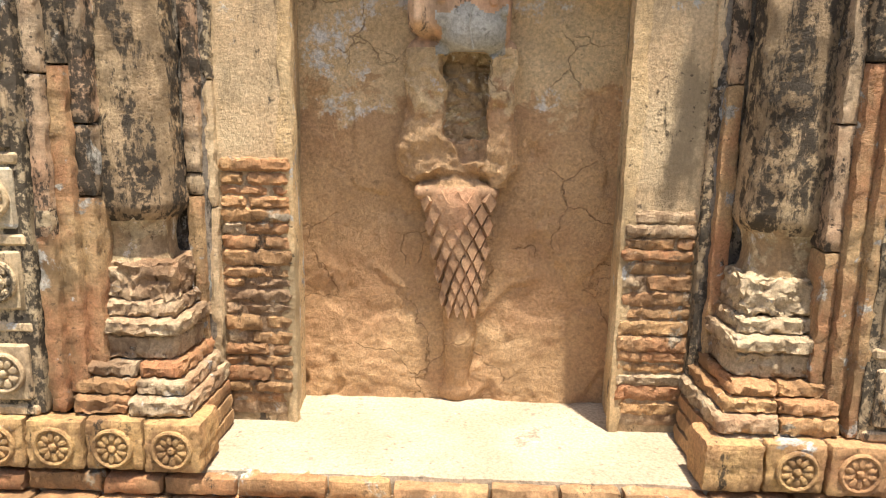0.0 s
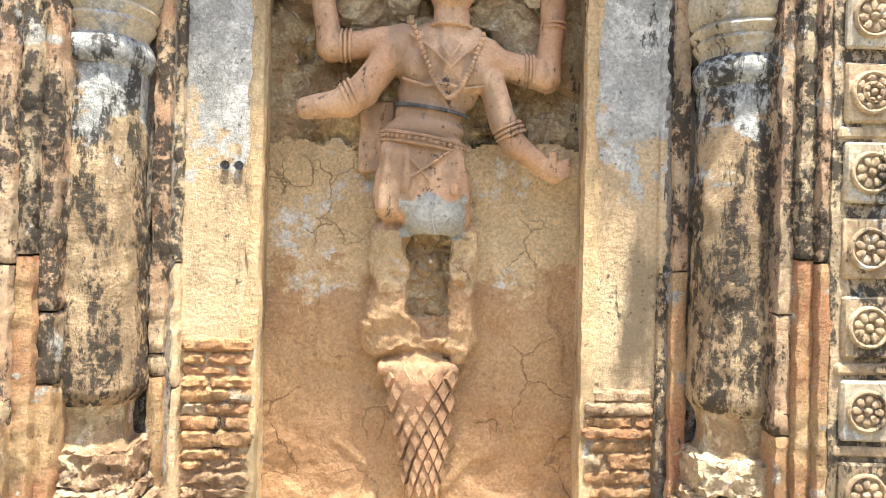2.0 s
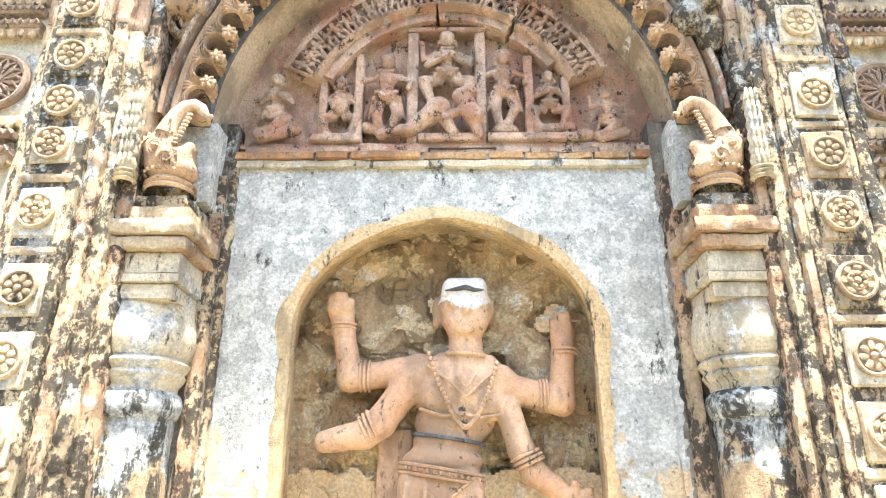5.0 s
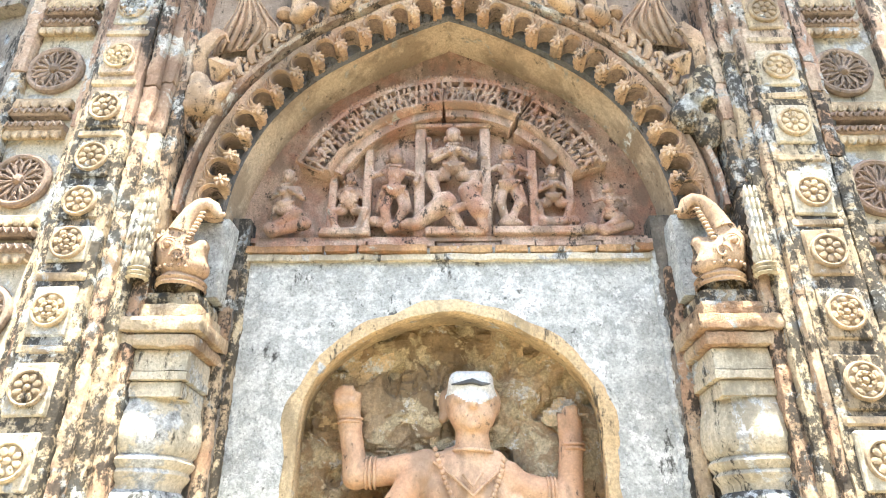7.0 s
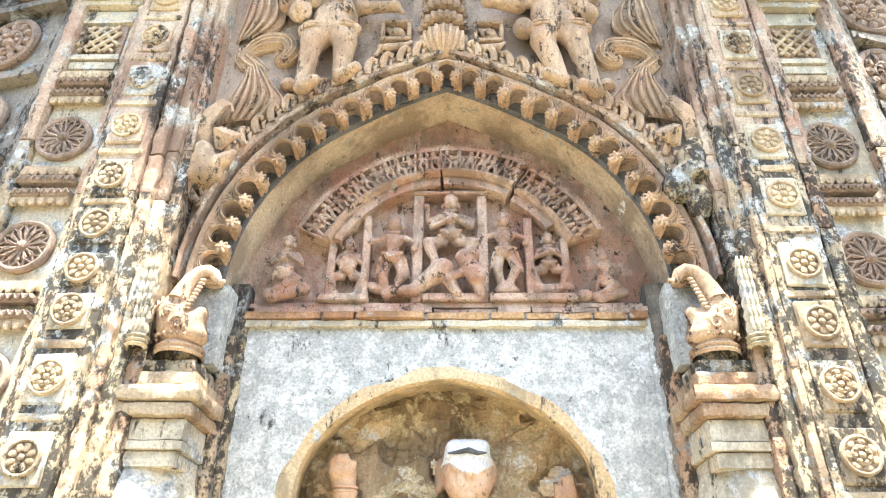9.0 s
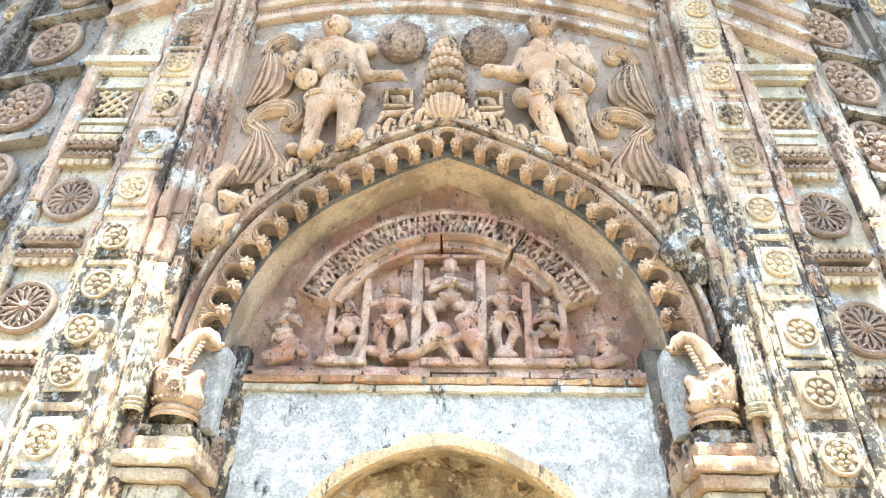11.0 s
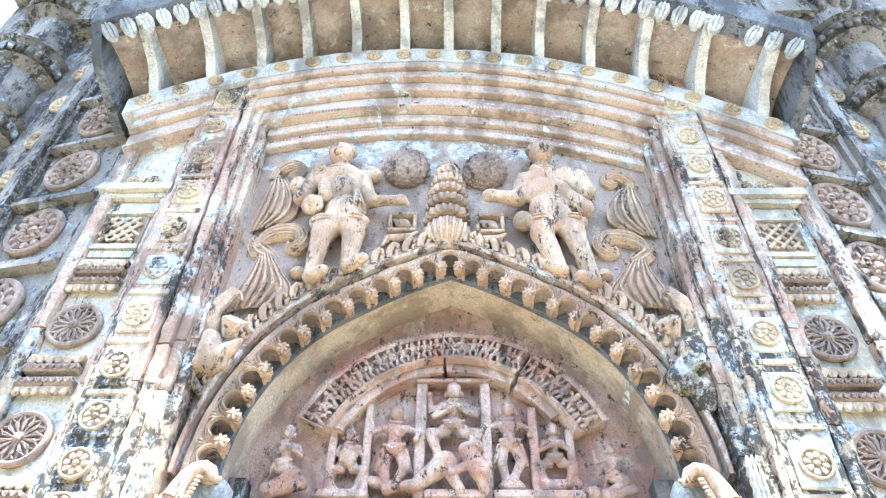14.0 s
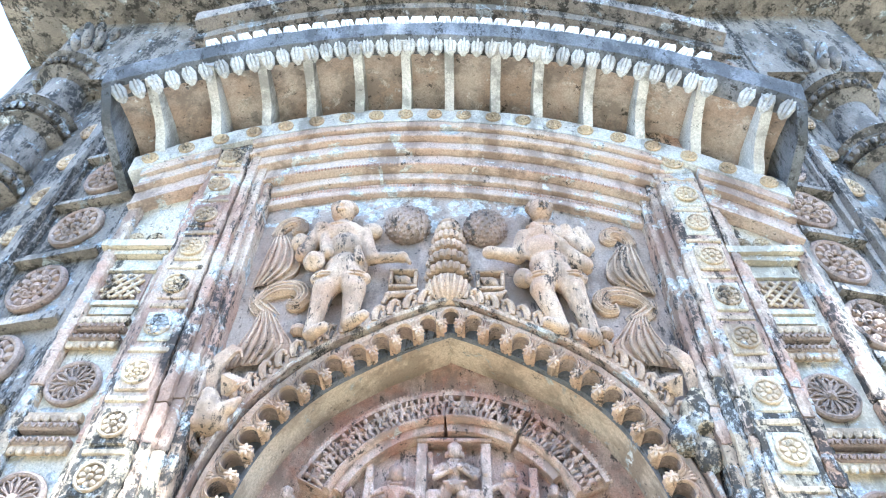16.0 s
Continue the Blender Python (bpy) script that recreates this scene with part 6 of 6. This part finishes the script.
def lip(x):
    return crown(x) + 0.240 - 0.012 * abs(x)


EX0, EX1 = -1.47, 1.42
G = Geo()


def under(u, v):
    x = EX0 + (EX1 - EX0) * u
    y = EY0 + 0.28 + (EY1 - EY0 - 0.28) * v
    z = crown(x) + 0.10 + (lip(x) - crown(x) - 0.09) * v ** 0.7 + 0.075 * math.sin(math.pi * min(1.0, 1.05 * v)) ** 0.8
    w = wob((x, y, z), 0.012, 6)
    return (x + w.x * 0.3, y + w.y * 0.5, z + w.z)


G.grid(under, 110, 14)
G.ob("eave_underside", EAVE, ev, "stained plaster underside")
course("eave_lip", EX0 - 0.01, EX1 + 0.01, [(0.225, EY1 + 0.06), (0.232, EY1 + 0.005), (0.25, EY1 - 0.024), (0.335, EY1 - 0.045), (0.350, EY1 - 0.020), (0.350, EY1 + 0.06)], 0, LIP, "black weathered edge of the eave", ev, 0.006)
course("eave_back", EX0 - 0.008, EX1 + 0.008, [(0.346, EY1 + 0.006), (0.37, 1.08), (0.46, 1.22), (0.46, 1.62), (0.346, 1.62)], 0, OUTER, "sloping top of the eave", ev, 0.006)
for x0, x1 in ((EX0 - 0.012, EX0 + 0.03), (EX1 - 0.03, EX1 + 0.012)):
    xm = (x0 + x1) / 2
    G = Geo()
    zz = crown(xm)
    G.add([(x, y, z) for x in (x0, x1) for y, z in ((1.62, zz + 0.02), (1.32, zz + 0.08), (1.12, zz + 0.13), (EY1, zz + 0.222), (EY1 - 0.035, zz + 0.33), (1.30, zz + 0.36), (1.62, zz + 0.36))],
          [tuple(range(7)), tuple(range(13, 6, -1))] + [(i, (i + 1) % 7, 7 + (i + 1) % 7, 7 + i) for i in range(7)])
    G.ob("eave_end", LIP, ev, "blackened end of the eave")
# brackets
for i in range(13):
    x = -1.30 + 2.60 * i / 12 + rnd.uniform(-0.012, 0.012)
    w = 0.022
    z0, z1 = crown(x) + 0.10, lip(x)
    G = Geo()
    prof = [(1.312, z0 - 0.01), (1.288, z0 + 0.01), (1.26, z0 + 0.045), (1.20, z0 + 0.078), (1.10, z0 + 0.098), (1.02, z1 - 0.012), (1.02, z1 + 0.03), (1.40, z1 + 0.05), (1.40, z0 - 0.01)]
    G.add([(x + d, y, z) for d in (-w, w) for y, z in prof], [tuple(range(9)), tuple(range(17, 8, -1))] + [(k, (k + 1) % 9, 9 + (k + 1) % 9, 9 + k) for k in range(9)])
    G.v = [tuple(Vector(p) + wob(p, 0.004, 14)) for p in G.v]
    G.ob("bracket", EAVELEAF, ev, "curved plaster bracket")
    if i < 12:
        again(FR, "rosette", ev, pose(x + 0.106, 1.40, crown(x + 0.1) + 0.135, 0, 0, 0))
# leaf fringe on the lip
lv = Geo()
for k in (-1, 0, 1):
    lv.tube([(0.010 * k, 0, 0.018), (0.016 * k, -0.008, 0.0), (0.012 * k, -0.010, -0.02), (0.003 * k, -0.004, -0.034)], [0.007, 0.010, 0.009, 0.003], 6)
lv.ball((0, -0.010, 0.004), (0.006, 0.008, 0.02), 6)
LV = lv.mesh("leaf", EAVELEAF)
fr = hub("leaf_fringe", "fringe of white curled leaves along the eave's edge", "leaf fringe")
fr2 = hub("upper_leaf_fringe", "second fringe of pale leaves above the eave", "leaf fringe")
for i in range(44):
    x = EX0 + 0.05 + (EX1 - EX0 - 0.1) * i / 43
    if x > 1.0 and i % 9 == 4:
        continue
    again(LV, "leaf", fr, Matrix.Translation((x, EY1 + 0.018, lip(x) - 0.008)) @ Matrix.Rotation(0.5 * (x + 0.1) + rnd.uniform(-0.1, 0.1), 4, "Y") @ Matrix.Rotation(radians(48), 4, "X") @ Matrix.Diagonal((1.25, 1.2, 1.55, 1)))
for i in range(34):
    x = -1.10 + 2.22 * i / 33
    again(LV, "leaf", fr2, Matrix.Translation((x, EY1 - 0.004, crown(x) + 0.405)) @ Matrix.Rotation(0.45 * (x + 0.1), 4, "Y") @ Matrix.Diagonal((1.35, 1.3, -2.2, 1)))

# ---- drum above the eave ----
up = hub("upper_storey", "upper wall above the eave with medallions and bowed bands", "wall", "", "structure")
Geo().rough(-1.36, 1.38, 1.42, 2.4, 4.6, 7.6, 0.09, 0.006).ob("storey_wall", OUTER, up, "lichened plaster wall")
for dz, y, h in ((0.46, 1.20, 0.05), (0.56, 1.33, 0.06), (0.86, 1.36, 0.05), (1.0, 1.30, 0.06), (1.1, 1.22, 0.05), (1.17, 1.14, 0.07)):
    course("storey_band", -1.40, 1.42, [(0, 1.6), (0, y), (h, y - 0.01), (h, 1.6)], dz, CORNICE if dz < 1.0 else OUTER, "", up, 0.004)
BIG = rosette(0.125, 12, "double", 0.03).mesh("medallion", MEDAL)
for x in (-1.0, -0.6, -0.2, 0.2, 0.6, 1.0):
    again(BIG, "medallion", up, pose(x, 1.40, crown(x) + 0.735, 0, 10, 0))

# ---- side panels on the front ----
SPK = rosette(0.088, 14, "spoke", 0.026).mesh("spoked_rosette", MEDAL)
SC = Geo()
SC.box(-0.088, 0.088, -0.012, 0.04, -0.004, 0.024, ch=0.003)
for i in range(6):
    SC.ball((-0.073 + 0.0292 * i, -0.012, -0.002), (0.0135, 0.010, 0.016), 7)
SCAL = SC.mesh("scalloped_course", PLAQUE)
LC = Geo()
LC.box(-0.090, 0.090, -0.02, 0.04, -0.014, 0.014, ch=0.006)
for i in range(8):
    LC.tube([(-0.082 + 0.0222 * i, -0.022, -0.008), (-0.070 + 0.0222 * i, -0.026, 0.006), (-0.064 + 0.0222 * i, -0.022, -0.006)], 0.0045, 5)
LEAFC = LC.mesh("leaf_course", MEDAL)
for s in (-1, 1):
    o = hub("side_panel_strip", "upright strip of spoked rosettes and leaf courses, pale limewash and terracotta", "panel strip", "side panel strips", "structure")
    xc = 1.215 * s if s < 0 else 1.205
    ref = 3.223 if s < 0 else 3.174
    p, q = sorted((AX + s * 1.10, AX + s * 1.34))
    Geo().rough(p, q, 1.412, 1.62, 0.60, 4.42, 0.04, 0.004).ob("field", PALEPLAQ, o, "pale limewashed field")
    pitch = 0.405
    for k in range(-6, 2):
        z = ref + k * pitch
        if k < 1:
            again(SPK, "spoked_rosette", o, pose(xc, 1.412, z, 0, rnd.uniform(0, 90), 0))
        for dz, me in ((0.150, SCAL), (0.182, LEAFC), (0.232, LEAFC), (0.262, SCAL)):
            if k == 1:
                continue
            again(me, "leaf_course" if me is LEAFC else "scalloped_course", o, pose(xc, 1.400, z + dz, 0, 0, 0))
    zt = ref + 0.39
    # lattice panel and little cap
    lat = Geo().box(xc - 0.085, xc + 0.085, 1.405, 1.44, zt - 0.02, zt + 0.13, ch=0.003).ob("lattice_panel", MEDAL, o, "interlaced lattice panel")
    G = Geo()
    for i in range(-3, 4):
        for d in (-1, 1):
            pts = [(xc + i * 0.043 + d * t * 0.06, 1.400 - 0.004 * (d > 0), zt + 0.055 + t * 0.06) for t in (-1, -0.5, 0, 0.5, 1)]
            pts = [p_ for p_ in pts if abs(p_[0] - xc) < 0.084]
            if len(pts) > 1:
                G.tube(pts, 0.007, 6)
    G.ob("interlace", PLAQUE, lat)
    for a, b, y, hw in ((0.135, 0.150, 1.392, 0.10), (0.155, 0.205, 1.400, 0.105), (0.21, 0.235, 1.375, 0.125), (0.238, 0.275, 1.355, 0.145), (-0.045, -0.022, 1.392, 0.088), (-0.085, -0.05, 1.40, 0.08)):
        Geo().rough(xc - hw, xc + hw, y, 1.5, zt + a, zt + b, 0.03, 0.003, 16).ob("cap_course", PALEPLAQ, o)
    again(FR, "rosette", o, pose(xc - 0.05, 1.41, zt + 0.33, 0, 0, 0))
    again(FR, "rosette", o, pose(xc + 0.03, 1.41, zt + 0.33, 0, 0, 0))

# ---- receding side walls with big medallions ----
for s in (-1, 1):
    K = 0.22
    bx = AX + s * 1.362
    M = Matrix.Translation((bx, 1.43, 0)) @ Matrix.Rotation(s * math.atan(K), 4, "Z")
    o = hub("side_wall", "receding lichened side wall with framed medallions", "wall", "side walls", "structure")
    Lw = 1.7

    def slab(x0, x1, y0, y1, z0, z1, name, mat, seg=0.04, jit=0.004, label=""):
        a, b = sorted((s * x0, s * x1))
        G = Geo().rough(a, b, y0, y1, z0, z1, seg, jit, 15)
        G.v = [tuple(M @ Vector(p)) for p in G.v]
        return G.ob(name, mat, o, label)
    slab(-0.02, Lw, 0.03, 0.5, 0.55, 7.6, "side_wall_field", OUTER, 0.07, 0.005)
    z0, pitch, off = (4.145, 0.378, 0.30) if s < 0 else (3.877, 0.333, 0.185)
    for a, b, y in ((0.0, 0.05, -0.015), (0.055, 0.085, 0.005), (off + 0.175, off + 0.205, 0.002), (off + 0.21, off + 0.27, -0.025)):
        slab(a, b, y, 0.2, 0.55, 6.3, "frame_moulding", OUTER, 0.035, 0.005)
    k0 = int((z0 - 0.9) / pitch)
    for k in range(-k0, 6):
        z = z0 + k * pitch
        again(BIG, "medallion", o, M @ pose(s * off, 0.030, z, 0, 13 * k, 0))
        slab(0.085, off + 0.175, -0.020, 0.2, z + pitch * 0.5 - 0.035, z + pitch * 0.5 - 0.012, "cross_moulding", OUTER, 0.03, 0.003)
        slab(0.085, off + 0.175, 0.0, 0.2, z + pitch * 0.5 - 0.008, z + pitch * 0.5 + 0.028, "cross_moulding", OUTER, 0.03, 0.003)
    # slender corner turret with ringed mouldings
    tx = Vector((-2.30 if s < 0 else 2.15, 1.60, 0))
    dz = 0.36 if s < 0 else 0.0
    t = hub("corner_turret", "engaged corner turret with ringed lichened mouldings", "turret", "corner turrets")
    TM = Matrix.Translation((tx.x, tx.y, 0))
    Geo().lathe([(0.12, 0.0 + 0.12 * i) for i in range(51)], 20, TM, 0.006).ob("turret_shaft", OUTER, t)
    for zc in (3.70, 4.22, 4.74, 5.26):
        zc += dz
        Geo().lathe([(0.12, zc - 0.14), (0.15, zc - 0.12), (0.185, zc - 0.10), (0.16, zc - 0.075), (0.155, zc - 0.055), (0.20, zc - 0.03), (0.175, zc - 0.005), (0.17, zc + 0.015), (0.205, zc + 0.04), (0.18, zc + 0.07), (0.14, zc + 0.09), (0.12, zc + 0.12)], 26, TM, 0.005).ob("ring_moulding", OUTER, t)
        beads = Geo()
        for i in range(26):
            a = math.tau * i / 26
            beads.ball((tx.x + 0.185 * math.cos(a), tx.y + 0.185 * math.sin(a), zc - 0.045), (0.018, 0.018, 0.028), 6)
        tagged(beads.ob("bead_ring", OUTER, t), kind="stuff")
    petal = Geo().ball((0, 0, 0), (0.040, 0.030, 0.085), 8).mesh("petal", OUTER)
    for zc in (5.56, 5.68):
        for i in range(12):
            a = math.tau * (i + (zc > 5.6) * 0.5) / 12
            again(petal, "petal", t, Matrix.Translation((tx.x + 0.15 * math.cos(a), tx.y + 0.15 * math.sin(a), zc + dz)) @ Matrix.Rotation(a, 4, "Z") @ Matrix.Rotation(radians(25), 4, "Y"))
    # strip of small rosettes beside the turret
    for k in range(9):
        again(FR, "rosette", o, M @ pose(s * (off + 0.33), 0.018, 3.3 + 0.29 * k, 0, 17 * k, 0) @ Matrix.Diagonal((1.7, 1.5, 1.7, 1)))
# ---- upper cornice that shelters the wall above the eave ----
uc = hub("upper_cornice", "stepped lichened cornice high above the eave", "cornice", "", "structure")
for z0, z1, y in ((6.28, 6.36, 1.30), (6.37, 6.45, 1.20), (6.46, 6.53, 1.06), (6.54, 6.66, 0.90)):
    Geo().rough(-3.0, 3.0, y, 2.4, z0, z1, 0.07, 0.008, 9).ob("cornice_course", OUTER, uc)
for i in range(40):
    again(LV, "leaf", uc, Matrix.Translation((-2.34 + 0.12 * i, 0.892, 6.56)) @ Matrix.Diagonal((1.6, 1, 1.8, 1)))
# walls that close the temple round the back
G = Geo()
for s in (-1, 1):
    G.rough(min(s * 1.95, s * 2.6), max(s * 1.95, s * 2.6), 1.75, 4.5, 0.0, 5.6, 0.3, 0.0)
G.rough(-2.6, 2.6, 4.3, 4.6, 0.0, 5.6, 0.4, 0.0)
G.ob("wall_back", OUTER, label="plain walls closing the temple behind the front", category="wall", kind="structure")
G = Geo().rough(-2.5, 2.5, 1.5, 4.5, 5.5, 6.5, 0.2, 0.01)
G.ob("roof", OUTER, label="plain masonry roof of the temple", category="roof", kind="structure")
